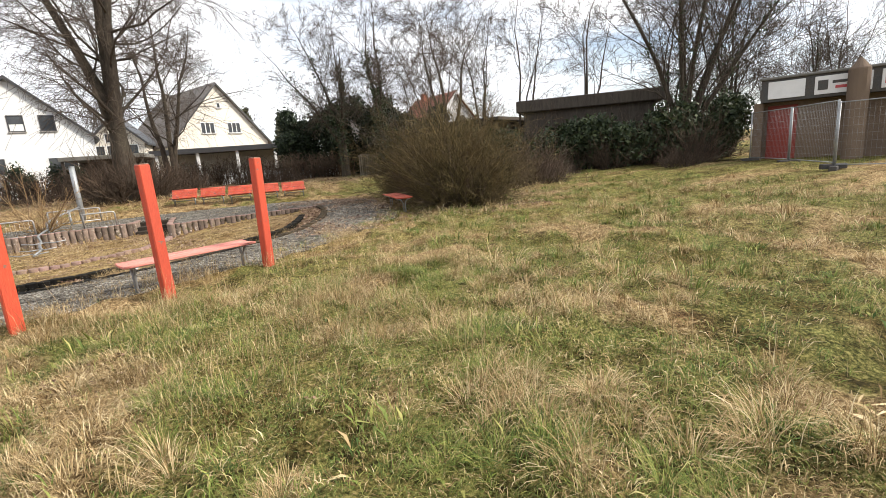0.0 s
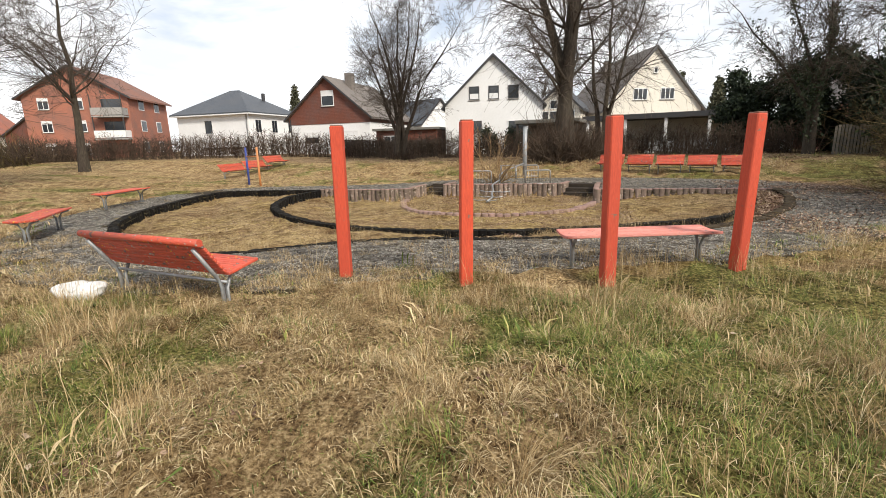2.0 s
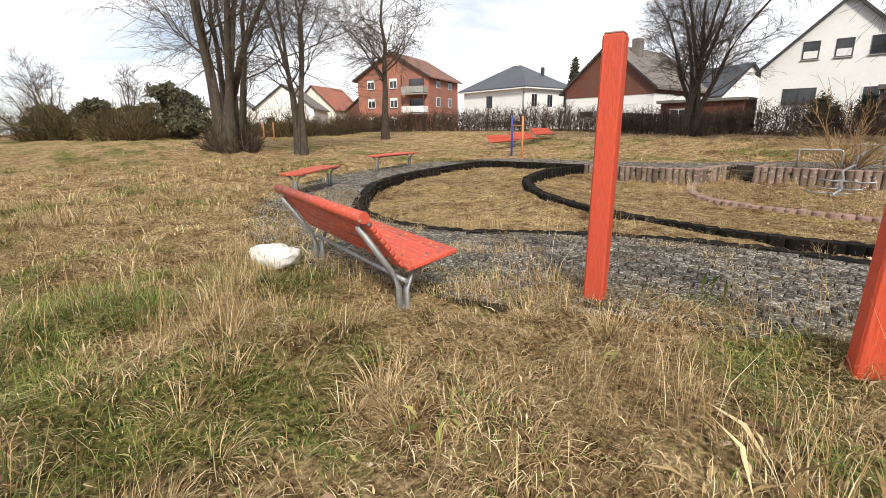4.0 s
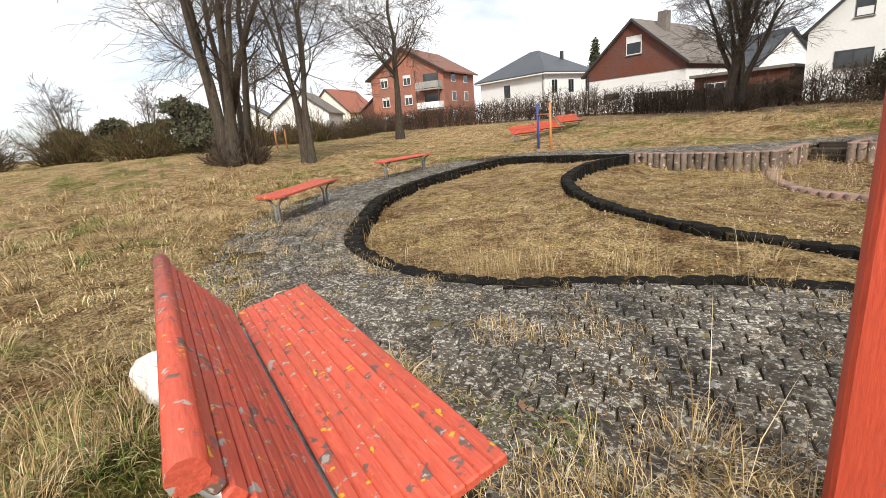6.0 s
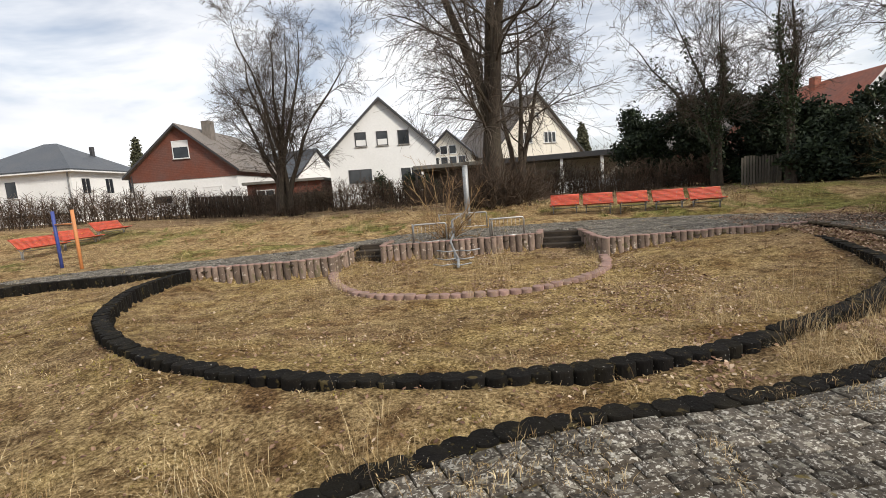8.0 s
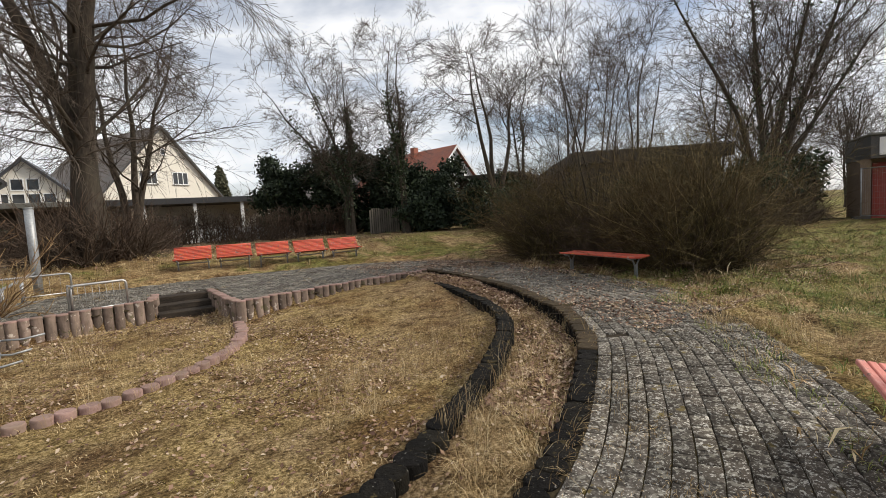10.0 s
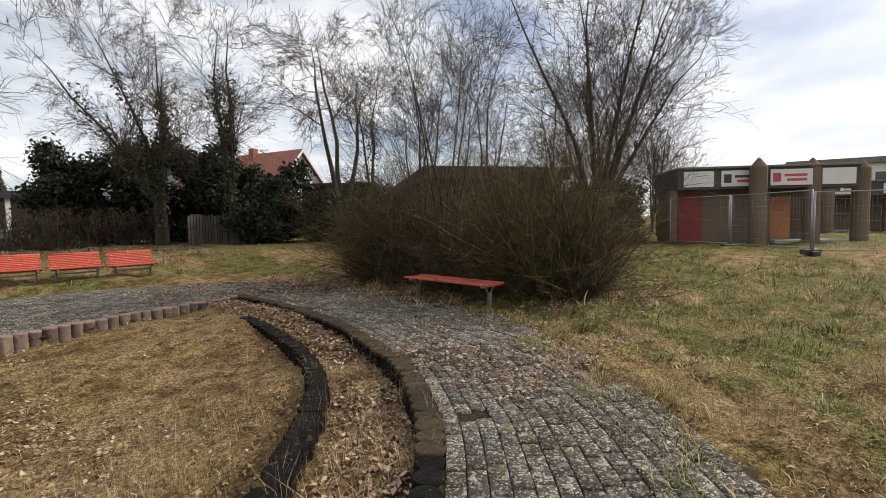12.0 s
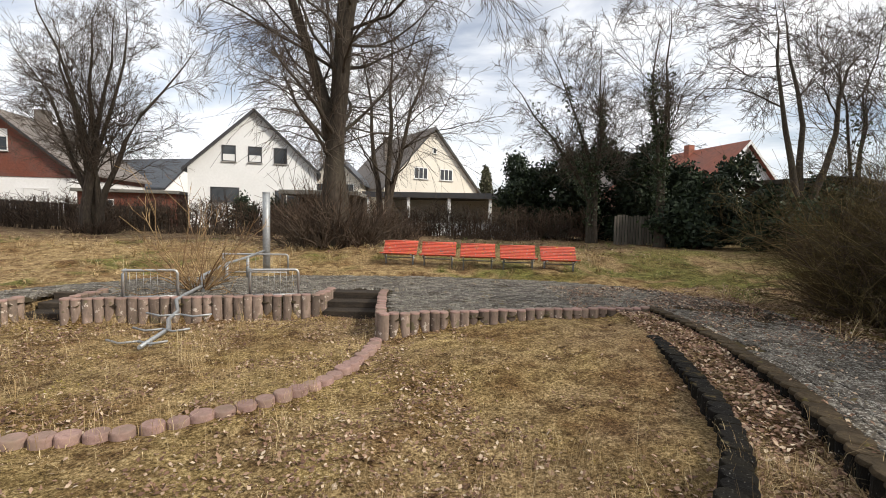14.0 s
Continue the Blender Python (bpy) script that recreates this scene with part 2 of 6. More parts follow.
M["dark_metal"] = surface("dark_metal", [(0.3, (0.05, 0.05, 0.05)), (0.7, (0.10, 0.095, 0.09))], 25, 3, (0.10, 0.07, 0.05), 0.4, 0.6, 0.5, 0.1)
M["sett"] = surface("lichen_concrete_sett", [(0.3, (0.040, 0.034, 0.027)), (0.5, (0.095, 0.082, 0.067)), (0.7, (0.17, 0.15, 0.125))], 30, 1.1, (0.045, 0.034, 0.022), 0.7,
                    0.93, 0, 0.8, (1, 1, 1), [((0.195, 0.18, 0.145), 15.0, 0.56), ((0.36, 0.34, 0.295), 32.0, 0.58), ((0.44, 0.42, 0.37), 60.0, 0.605), ((0.035, 0.030, 0.025), 26.0, 0.605), ((0.13, 0.10, 0.035), 6.0, 0.66)], 0.40, 0.2)
M["black_palisade"] = surface("moss_black_palisade", [(0.3, (0.003, 0.0027, 0.0024)), (0.6, (0.008, 0.007, 0.006)), (0.8, (0.02, 0.017, 0.013))], 18, 3, (0.018, 0.015, 0.008), 0.5,
                              0.95, 0, 0.8, (1, 1, 0.5), [((0.22, 0.21, 0.19), 46.0, 0.67), ((0.055, 0.042, 0.018), 9.0, 0.62)], 0.4, 0.15, 0.03)
M["soil_palisade"] = surface("soil_covered_palisade", [(0.3, (0.026, 0.018, 0.010)), (0.6, (0.066, 0.047, 0.027)), (0.8, (0.12, 0.085, 0.048))], 22, 2.5, (0.03, 0.024, 0.014), 0.6,
                             0.95, 0, 0.8, (1, 1, 1), [((0.095, 0.078, 0.028), 6.0, 0.64)], 0.25, 0.2, 0.02)
M["pink_palisade"] = surface("weathered_pink_palisade", [(0.3, (0.12, 0.087, 0.068)), (0.55, (0.215, 0.158, 0.125)), (0.8, (0.33, 0.25, 0.205))], 14, 2.5, (0.085, 0.068, 0.052), 0.8,
                             0.92, 0, 0.5, (1, 1, 0.35), [((0.12, 0.10, 0.06), 5.0, 0.60), ((0.42, 0.36, 0.30), 11.0, 0.62)], 0.34, 0.2)
M["pink_cap"] = surface("pink_concrete_cap", [(0.3, (0.22, 0.135, 0.115)), (0.7, (0.36, 0.235, 0.20))], 24, 3, (0.17, 0.13, 0.09), 0.7, 0.9, 0, 0.4, (1, 1, 1), None, 0.12, 0.3)
M["step"] = surface("rotten_dark_timber", [(0.3, (0.018, 0.015, 0.012)), (0.7, (0.06, 0.048, 0.038))], 20, 3, (0.10, 0.075, 0.05), 0.5, 0.95, 0, 0.7, (1, 6, 6), None, 0.2, 0.2)
M["bark"] = surface("grey_brown_bark", [(0.3, (0.035, 0.027, 0.021)), (0.55, (0.075, 0.059, 0.046)), (0.8, (0.14, 0.115, 0.092))], 14, 1.5, (0.07, 0.065, 0.045), 0.5, 0.95, 0, 0.9, (1, 1, 0.25), None, 0, 0.2, 0.03)
M["twig"] = surface("bare_twig", [(0.3, (0.055, 0.042, 0.032)), (0.7, (0.125, 0.099, 0.077))], 9, 1, (0.12, 0.10, 0.08), 0.4, 0.9, 0, 0, (1, 1, 1), None, 0.25, 0.2)
M["broom"] = island_surface("olive_brown_broom_twigs", [(0, (0.022, 0.016, 0.006)), (0.5, (0.062, 0.049, 0.018)), (0.85, (0.16, 0.122, 0.045)), (1, (0.33, 0.25, 0.12))], 0.9, ((0.12, 0.074, 0.034), 0.7, 0.5))
M["hedge_twig"] = island_surface("brown_hedge_twigs", [(0, (0.035, 0.023, 0.016)), (0.6, (0.095, 0.063, 0.044)), (1, (0.19, 0.135, 0.095))], 0.9, ((0.09, 0.07, 0.05), 0.5, 0.6))
M["shrub_twig"] = island_surface("yellow_brown_shoots", [(0, (0.20, 0.115, 0.06)), (1, (0.42, 0.29, 0.14))], 0.8)
M["evergreen"] = island_surface("dark_evergreen_leaves", [(0, (0.014, 0.022, 0.012)), (0.6, (0.028, 0.044, 0.020)), (1, (0.055, 0.078, 0.032))], 0.75, ((0.02, 0.03, 0.02), 0.5, 0.6), 0.3)
M["ivy"] = island_surface("ivy_leaves", [(0, (0.020, 0.032, 0.014)), (0.7, (0.045, 0.065, 0.026)), (1, (0.08, 0.10, 0.04))], 0.6, None, 0.4)
M["far_green"] = island_surface("dull_conifer_green", [(0, (0.055, 0.058, 0.034)), (1, (0.12, 0.118, 0.07))], 0.85)
M["straw"] = island_surface("dead_grass_blades", [(0, (0.11, 0.064, 0.024)), (0.3, (0.25, 0.162, 0.066)), (0.6, (0.44, 0.315, 0.153)), (0.85, (0.61, 0.475, 0.27)), (1, (0.73, 0.61, 0.38))], 0.85, ((0.38, 0.27, 0.135), 0.9, 0.4))
M["grass"] = island_surface("green_grass_blades", [(0, (0.032, 0.062, 0.010)), (0.35, (0.075, 0.13, 0.020)), (0.7, (0.18, 0.23, 0.042)), (0.9, (0.32, 0.31, 0.085)), (1, (0.50, 0.43, 0.18))], 0.7, ((0.24, 0.215, 0.05), 1.4, 0.35))
M["moss"] = island_surface("yellow_moss", [(0, (0.20, 0.16, 0.03)), (1, (0.36, 0.29, 0.06))], 0.95)
M["leaf"] = island_surface("dry_fallen_leaves", [(0, (0.075, 0.038, 0.025)), (0.4, (0.19, 0.108, 0.07)), (0.75, (0.33, 0.215, 0.145)), (1, (0.56, 0.45, 0.32))], 0.85)
M["white_wall"] = surface("white_render", [(0.3, (0.74, 0.74, 0.73)), (0.7, (0.82, 0.82, 0.81))], 6, 0.4, (0.66, 0.66, 0.64), 0.35, 0.9, 0, 0.15)
M["cream_wall"] = surface("cream_render", [(0.3, (0.68, 0.63, 0.54)), (0.7, (0.76, 0.72, 0.64))], 6, 0.4, (0.58, 0.53, 0.44), 0.35, 0.9, 0, 0.15)
M["brown_clad"] = stripes("brown_boarding", [(0.3, (0.13, 0.042, 0.026)), (0.7, (0.20, 0.066, 0.040))], 6, 0.16, "Z", 0.02)
M["brick_wall"] = stripes("red_brick_courses", [(0.3, (0.26, 0.095, 0.06)), (0.5, (0.36, 0.14, 0.09)), (0.75, (0.45, 0.20, 0.13))], 9, 0.085, "Z", 0.01)
M["tile_dark"] = stripes("anthracite_roof_tiles", [(0.3, (0.045, 0.052, 0.062)), (0.7, (0.085, 0.095, 0.11))], 5, 0.34, "X", 0.05, 0.55)
M["tile_brown"] = stripes("grey_brown_roof_tiles", [(0.3, (0.13, 0.11, 0.095)), (0.7, (0.22, 0.19, 0.165))], 5, 0.30, "Y", 0.05)
M["tile_red"] = stripes("red_roof_tiles", [(0.3, (0.27, 0.085, 0.05)), (0.7, (0.40, 0.14, 0.085))], 5, 0.30, "Y", 0.05)
M["tile_rust"] = stripes("rust_brown_roof_tiles", [(0.3, (0.17, 0.075, 0.05)), (0.7, (0.27, 0.125, 0.085))], 5, 0.30, "Y", 0.05)
M["trim_white"] = surface("white_frame_paint", [(0.3, (0.72, 0.72, 0.71)), (0.7, (0.80, 0.80, 0.79))], 20, 2, (0.6, 0.6, 0.58), 0.3, 0.5, 0, 0)
M["trim_dark"] = surface("dark_frame_paint", [(0.3, (0.03, 0.03, 0.032)), (0.7, (0.055, 0.055, 0.06))], 20, 2, (0.08, 0.07, 0.06), 0.3, 0.5, 0, 0)
M["concrete"] = surface("grey_concrete", [(0.3, (0.26, 0.25, 0.235)), (0.7, (0.40, 0.385, 0.36))], 12, 1, (0.20, 0.19, 0.17), 0.5, 0.9)
M["pebbledash"] = surface("brown_pebbledash", [(0.3, (0.12, 0.085, 0.06)), (0.55, (0.20, 0.145, 0.105)), (0.8, (0.30, 0.23, 0.17))], 45, 0.7, (0.11, 0.08, 0.06), 0.5, 0.95, 0, 0.8, (1, 1, 1), None, 0, 0.3, 0.02)
M["dark_wood"] = surface("dark_stained_wood", [(0.3, (0.030, 0.024, 0.020)), (0.7, (0.075, 0.06, 0.048))], 12, 1.5, (0.09, 0.08, 0.06), 0.5, 0.9, 0, 0.4, (5, 5, 0.5), None, 0.2)
M["grey_wood"] = surface("greyed_fence_wood", [(0.3, (0.10, 0.085, 0.065)), (0.7, (0.20, 0.175, 0.14))], 12, 1.5, (0.09, 0.085, 0.06), 0.5, 0.9, 0, 0.4, (5, 5, 0.5), None, 0.25)
M["red_door"] = surface("rust_red_door", [(0.3, (0.19, 0.026, 0.018)), (0.7, (0.27, 0.042, 0.028))], 8, 1, (0.2, 0.04, 0.03), 0.4, 0.7)
M["white_plastic"] = surface("white_plastic", [(0.3, (0.70, 0.70, 0.68)), (0.7, (0.80, 0.80, 0.78))], 8, 6, (0.55, 0.53, 0.47), 0.4, 0.45, 0, 0.3)
M["blue"] = surface("blue_painted_steel", [(0.3, (0.03, 0.05, 0.22)), (0.7, (0.05, 0.08, 0.32))], 20, 3, (0.1, 0.1, 0.15), 0.3, 0.5, 0, 0.1)
M["orange"] = surface("orange_painted_wood", [(0.3, (0.55, 0.20, 0.07)), (0.7, (0.66, 0.28, 0.10))], 20, 3, (0.4, 0.2, 0.1), 0.3, 0.6, 0, 0.1)
M["sign_white"] = surface("faded_white_sign", [(0.3, (0.66, 0.65, 0.64)), (0.7, (0.76, 0.75, 0.74))], 4, 1, (0.55, 0.52, 0.5), 0.4, 0.5, 0, 0)
M["sign_red"] = surface("sign_red_paint", [(0.3, (0.42, 0.05, 0.06)), (0.7, (0.52, 0.08, 0.08))], 8, 1, (0.4, 0.1, 0.1), 0.3, 0.5, 0, 0)
M["roof_felt"] = surface("grey_roof_felt", [(0.3, (0.13, 0.125, 0.115)), (0.7, (0.22, 0.21, 0.19))], 8, 0.6, (0.11, 0.11, 0.08), 0.5, 0.95)

gm, gnt, gb = begin("window_glass", 0.06, 0.0, 0.7)
gn = noise_node(gnt, 0.6, 2, 0.5)
gr = ramp(gnt, [(0.35, (0.015, 0.018, 0.022)), (0.7, (0.06, 0.065, 0.07))])
gnt.links.new(gn.outputs["Fac"], gr.inputs["Fac"])
gnt.links.new(gr.outputs["Color"], gb.inputs["Base Color"])
M["glass"] = gm

# ground: earth and thatch, mixed by the plan's attributes
em, ent, eb = begin("rough_lawn_ground", 0.97, 0, 0.15)
eg = ent.nodes.new("ShaderNodeNewGeometry")
pos = eg.outputs["Position"]
at = ent.nodes.new("ShaderNodeAttribute")
at.attribute_name = "cover"
sep = ent.nodes.new("ShaderNodeSeparateColor")
ent.links.new(at.outputs["Color"], sep.inputs["Color"])
f1 = noise_node(ent, 30, 9, 0.78, pos)
f2 = noise_node(ent, 5, 5, 0.65, pos)
straw = ramp(ent, [(0.38, (0.065, 0.040, 0.017)), (0.5, (0.335, 0.235, 0.112)), (0.60, (0.66, 0.51, 0.285))])
ent.links.new(f1.outputs["Fac"], straw.inputs["Fac"])
green = ramp(ent, [(0.38, (0.025, 0.030, 0.008)), (0.5, (0.135, 0.145, 0.033)), (0.60, (0.36, 0.33, 0.11))])
ent.links.new(f1.outputs["Fac"], green.inputs["Fac"])
mossy = ramp(ent, [(0.38, (0.060, 0.042, 0.011)), (0.5, (0.26, 0.188, 0.06)), (0.60, (0.55, 0.42, 0.19))])
ent.links.new(f1.outputs["Fac"], mossy.inputs["Fac"])
dirt = ramp(ent, [(0.38, (0.035, 0.022, 0.014)), (0.5, (0.155, 0.102, 0.062)), (0.60, (0.36, 0.26, 0.18))])
ent.links.new(f1.outputs["Fac"], dirt.inputs["Fac"])
c = mix(ent, sep.outputs["Red"], straw.outputs["Color"], green.outputs["Color"])
c = mix(ent, sep.outputs["Green"], c, mossy.outputs["Color"])
c = mix(ent, sep.outputs["Blue"], c, dirt.outputs["Color"])
pr = ramp(ent, [(0.36, (0.46, 0.40, 0.35)), (0.49, (0.95, 0.93, 0.91)), (0.64, (1.32, 1.32, 1.32))])
ent.links.new(f2.outputs["Fac"], pr.inputs["Fac"])
c = mix(ent, 1.0, c, pr.outputs["Color"], "MULTIPLY")
f3 = noise_node(ent, 1.15, 5, 0.7, pos)
pt = ramp(ent, [(0.38, (0.66, 0.56, 0.50)), (0.5, (1.0, 0.97, 0.94)), (0.62, (1.14, 1.14, 1.12))])
ent.links.new(f3.outputs["Fac"], pt.inputs["Fac"])
c = mix(ent, 1.0, c, pt.outputs["Color"], "MULTIPLY")
ent.links.new(c, eb.inputs["Base Color"])
bump_on(ent, eb, f1.outputs["Fac"], 1.0, 0.07)
M["ground"] = em
M["bedding"] = surface("sandy_joint_dirt", [(0.3, (0.012, 0.009, 0.006)), (0.6, (0.040, 0.030, 0.019)), (0.85, (0.12, 0.09, 0.05))], 30, 1.1, (0.11, 0.085, 0.03), 0.45, 0.97, 0, 0.6, (1, 1, 1), None, 0, 0.15)

# ---------------------------------------------------------------- the plan
OUTER = [(2.40, 18.45), (2.45, 17.5), (2.35, 16.35), (2.02, 14.6), (1.54, 13.3), (1.23, 12.54), (0.61, 11.7), (0.02, 11.1), (-1.23, 10.15), (-1.94, 9.72), (-2.52, 9.46),
         (-3.24, 9.22), (-3.85, 9.06), (-4.38, 8.84), (-4.84, 8.55), (-5.19, 8.28), (-5.54, 7.93), (-5.90, 7.56), (-6.16, 7.22), (-6.55, 6.97), (-7.0, 6.80), (-7.55, 6.72),
         (-8.36, 6.78), (-9.15, 7.06), (-10.05, 7.54), (-11.54, 8.46), (-12.84, 9.72), (-14.04, 11.5), (-15.1, 13.6), (-15.2, 14.6), (-14.4, 15.06), (-13.2, 15.4), (-11.9, 15.75)]
INNER = [(-11.85, 15.62), (-11.52, 13.9), (-10.39, 12.1), (-9.38, 11.14), (-8.44, 10.5), (-7.52, 10.05), (-6.70, 9.80), (-6.10, 9.70), (-5.40, 9.63), (-4.90, 9.65), (-4.20, 9.76),
         (-3.50, 9.95), (-2.80, 10.2), (-2.10, 10.6), (-1.05, 11.42), (-0.45, 11.95), (0.25, 12.70), (0.62, 13.2), (0.95, 13.85), (1.20, 14.6), (1.38, 15.3), (1.52, 16.0), (1.62, 16.6), (1.64, 17.0)]
WALL_LEFT = [(-11.78, 15.83), (-10.46, 16.07), (-9.5, 16.22), (-8.68, 16.6), (-8.85, 18.25)]
WALL_MID = [(-7.92, 19.0), (-7.90, 18.02), (-6.0, 18.42), (-3.78, 18.98), (-3.72, 19.8)]
WALL_RIGHT = [(-2.62, 19.9), (-2.52, 18.6), (-2.37, 17.42), (-1.37, 17.72), (0.11, 18.02), (1.44, 18.28), (2.28, 18.42)]
RING = [(-2.42, 17.2), (-2.50, 16.4), (-2.76, 15.5), (-3.30, 14.75), (-4.0, 14.17), (-4.8, 13.9), (-5.5, 13.82), (-6.3, 13.88), (-7.2, 14.25), (-7.9, 15.0), (-8.4, 15.9), (-8.62, 16.45)]
EDGE = [(4.4, 19.5), (4.55, 18.0), (4.4, 15.2), (3.88, 13.0), (3.1, 11.75), (2.2, 10.6), (1.4, 9.85), (0.5, 9.15), (-0.6, 8.35), (-1.9, 7.6), (-3.1, 6.75), (-4.2, 5.95), (-5.5, 5.35),
        (-7.4, 5.05), (-9.2, 5.4), (-11.5, 6.25), (-13.2, 7.6), (-14.6, 9.3), (-15.8, 11.3), (-16.5, 13.5), (-16.4, 15.4)]
FAR_EDGE = [(-16.4, 15.4), (-15.0, 16.6), (-12.6, 17.3), (-10.2, 18.6), (-8.2, 21.3), (-5.0, 22.2), (-2.0, 22.5), (1.5, 22.0), (3.4, 21.0), (4.4, 19.5)]
BASIN_Z, STRIP_Z, POOL_Z = -0.22, -0.10, -0.40

outer_line, inner_line = spline(OUTER, 0.1), spline(INNER, 0.1)
wall_all = WALL_LEFT + [(-8.9, 19.1), (-7.95, 19.3)] + WALL_MID + [(-3.72, 20.1), (-2.65, 20.2)] + WALL_RIGHT
outer_poly = [tuple(p) for p in outer_line] + wall_all
inner_poly = [tuple(p) for p in inner_line] + [(1.66, 18.3)] + wall_all[::-1]
edge_line = spline(EDGE, 0.1)
pave_poly = [tuple(p) for p in edge_line] + FAR_EDGE[1:-1]


def height(x, y):
    """The lie of the land outside the basins."""
    x, y = np.asarray(x, float), np.asarray(y, float)
    z = 0.45 * sm(y, 21.5, 27.5) + 0.35 * sm(-x, 22, 33) + 0.22 * sm(x, 13, 20)
    return z + 0.4 * sm(np.hypot(x, y - 12), 45, 120)


def lumps(x, y):
    return 0.11 * (vnoise(x, y, 0.9, 3) - 0.5) + 0.15 * (vnoise(x, y, 0.42, 4) - 0.5) + 0.03 * (vnoise(x, y, 0.15, 5) - 0.5)


def green_at(x, y):
    g = 0.40 * vnoise(x, y, 1.9, 11) + 0.35 * vnoise(x, y, 0.8, 12) + 0.25 * vnoise(x, y, 0.35, 13)
    bias = 0.15 * sm(x, -3.0, 1.5) - 0.06 * sm(-x, 4, 9) - 0.05 * sm(y, 16, 22)
    return sm(g + bias, 0.47, 0.62)


def is_pool(x, y):
    return inside(x, y, inner_poly)


def is_basin(x, y):
    return inside(x, y, outer_poly)


def is_paved(x, y):
    return inside(x, y, pave_poly) & ~inside(x, y, outer_poly)


def near_line(x, y, line_, reach):
    """How near the points lie to a line: 1 on it, 0 from reach metres off."""
    x, y = np.asarray(x, float), np.asarray(y, float)
    d = np.full(x.shape, 99.0)
    lo, hi = line_.min(0) - reach, line_.max(0) + reach
    k = (x > lo[0]) & (x < hi[0]) & (y > lo[1]) & (y < hi[1])
    px, py = x[k], y[k]
    out = np.full(px.shape, 99.0)
    for i in range(0, len(px), 4000):
        out[i:i + 4000] = np.hypot(px[i:i + 4000, None] - line_[None, :, 0], py[i:i + 4000, None] - line_[None, :, 1]).min(1)
    d[k] = out
    return 1 - sm(d, 0.15, reach)


def floor_at(x, y):
    """The ground's height everywhere."""
    x, y = np.asarray(x, float), np.asarray(y, float)
    pool, basin, paved = is_pool(x, y), is_basin(x, y), is_paved(x, y)
    strip = BASIN_Z + (STRIP_Z - BASIN_Z) * sm(x, -6.5, -4.5) - 0.12 * sm(x, -1.5, 1.0) + 0.17 * sm(y, 12.0, 16.5) * sm(x, -1.5, 0.5)
    strip = strip - 0.07 * near_line(x, y, inner_line[::2], 0.55) * sm(x, -2.0, -0.6)
    strip = strip + 0.12 * near_line(x, y, inner_line[::2], 1.8) * (1 - sm(x, -6.0, -4.0))
    z = height(x, y) + lumps(x, y)
    z = np.where(paved, -0.045 + 0 * x, z)
    z = np.where(basin, strip + 0.45 * lumps(x, y), z)
    return np.where(basin & pool, POOL_Z + 0.45 * lumps(x, y) + 0.12 * sm(x, -1.5, 1.2) + 0.15 * sm(y, 14.0, 17.2) * sm(x, -2.6, -0.9) + 0.16 * (1 - sm(y, 9.8, 13.0)) + 0.14 * near_line(x, y, inner_line[::2], 1.3) * sm(-x, 5.0, 8.0) + 0.06 * near_line(x, y, inner_line[::2], 0.9) * sm(x, -1.0, 0.6), z)


# one sheet of ground out to the horizon
def axis_steps(lo, hi, fine, far):
    a = list(np.arange(lo, hi + 1e-6, fine))
    step = fine
    up, dn = [a[-1]], [a[0]]
    while up[-1] < far:
        step *= 1.28
        up.append(up[-1] + step)
    step = fine
    while dn[-1] > -far:
        step *= 1.28
        dn.append(dn[-1] - step)
    return np.array(dn[:0:-1] + a + up[1:])


gx, gy = axis_steps(-16.8, 6.5, 0.115, 900), axis_steps(-1.0, 22.5, 0.115, 900)
XX, YY = np.meshgrid(gx, gy, indexing="ij")
ZZ = floor_at(XX, YY)
nx, ny = XX.shape
idx = np.arange(nx * ny).reshape(nx, ny)
quads = np.stack([idx[:-1, :-1], idx[1:, :-1], idx[1:, 1:], idx[:-1, 1:]], -1).reshape(-1, 4)
gme = raw_mesh("ground", np.stack([XX, YY, ZZ], -1).reshape(-1, 3), quads, True)
basin, pool = is_basin(XX, YY), is_pool(XX, YY)
gr_ = np.where(basin, 0.05, green_at(XX, YY))
mo_ = np.where(basin, sm(vnoise(XX, YY, 1.3, 21) * 0.6 + vnoise(XX, YY, 0.4, 22) * 0.4, 0.36, 0.62) * 0.55, 0.25 * sm(vnoise(XX, YY, 1.8, 23), 0.5, 0.8))
near_pave = inside(XX, YY, [tuple(p) for p in spline([(q[0] * 1.06 + 0.25, q[1] - 0.25) for q in EDGE], 0.5)] + FAR_EDGE[1:-1]) & ~basin
mo_ = np.where(near_pave & (XX > -1), 0.75, mo_)
di_ = np.where(basin, 0.35 * sm(vnoise(XX, YY, 0.9, 24), 0.45, 0.75), 0.12)
di_ = np.where(basin, np.maximum(di_, (0.05 + 0.5 * vnoise(XX, YY, 0.5, 25)) * sm(XX + 1.5 * vnoise(XX, YY, 1.1, 26), -1.0, 1.8)), di_)
di_ = np.where(basin & ~pool & (XX > -3), np.maximum(di_, 0.6 * vnoise(XX, YY, 0.4, 27) + 0.2), di_)
di_ = np.where(is_paved(XX, YY), 0.7, di_)
di_ = np.maximum(di_, 0.75 * sm(XX, 3.5, 6) * sm(YY, 12, 14) * (1 - sm(XX, 9, 12)) * (1 - sm(YY, 19, 22)))
di_ = np.maximum(di_, 0.7 * sm(YY, 26, 30) * (1 - sm(np.abs(XX), 60, 90)))
ca = gme.color_attributes.new("cover", "FLOAT_COLOR", "POINT")
ca.data.foreach_set("color", np.stack([gr_, mo_, di_, np.ones_like(gr_)], -1).astype(np.float32).ravel())
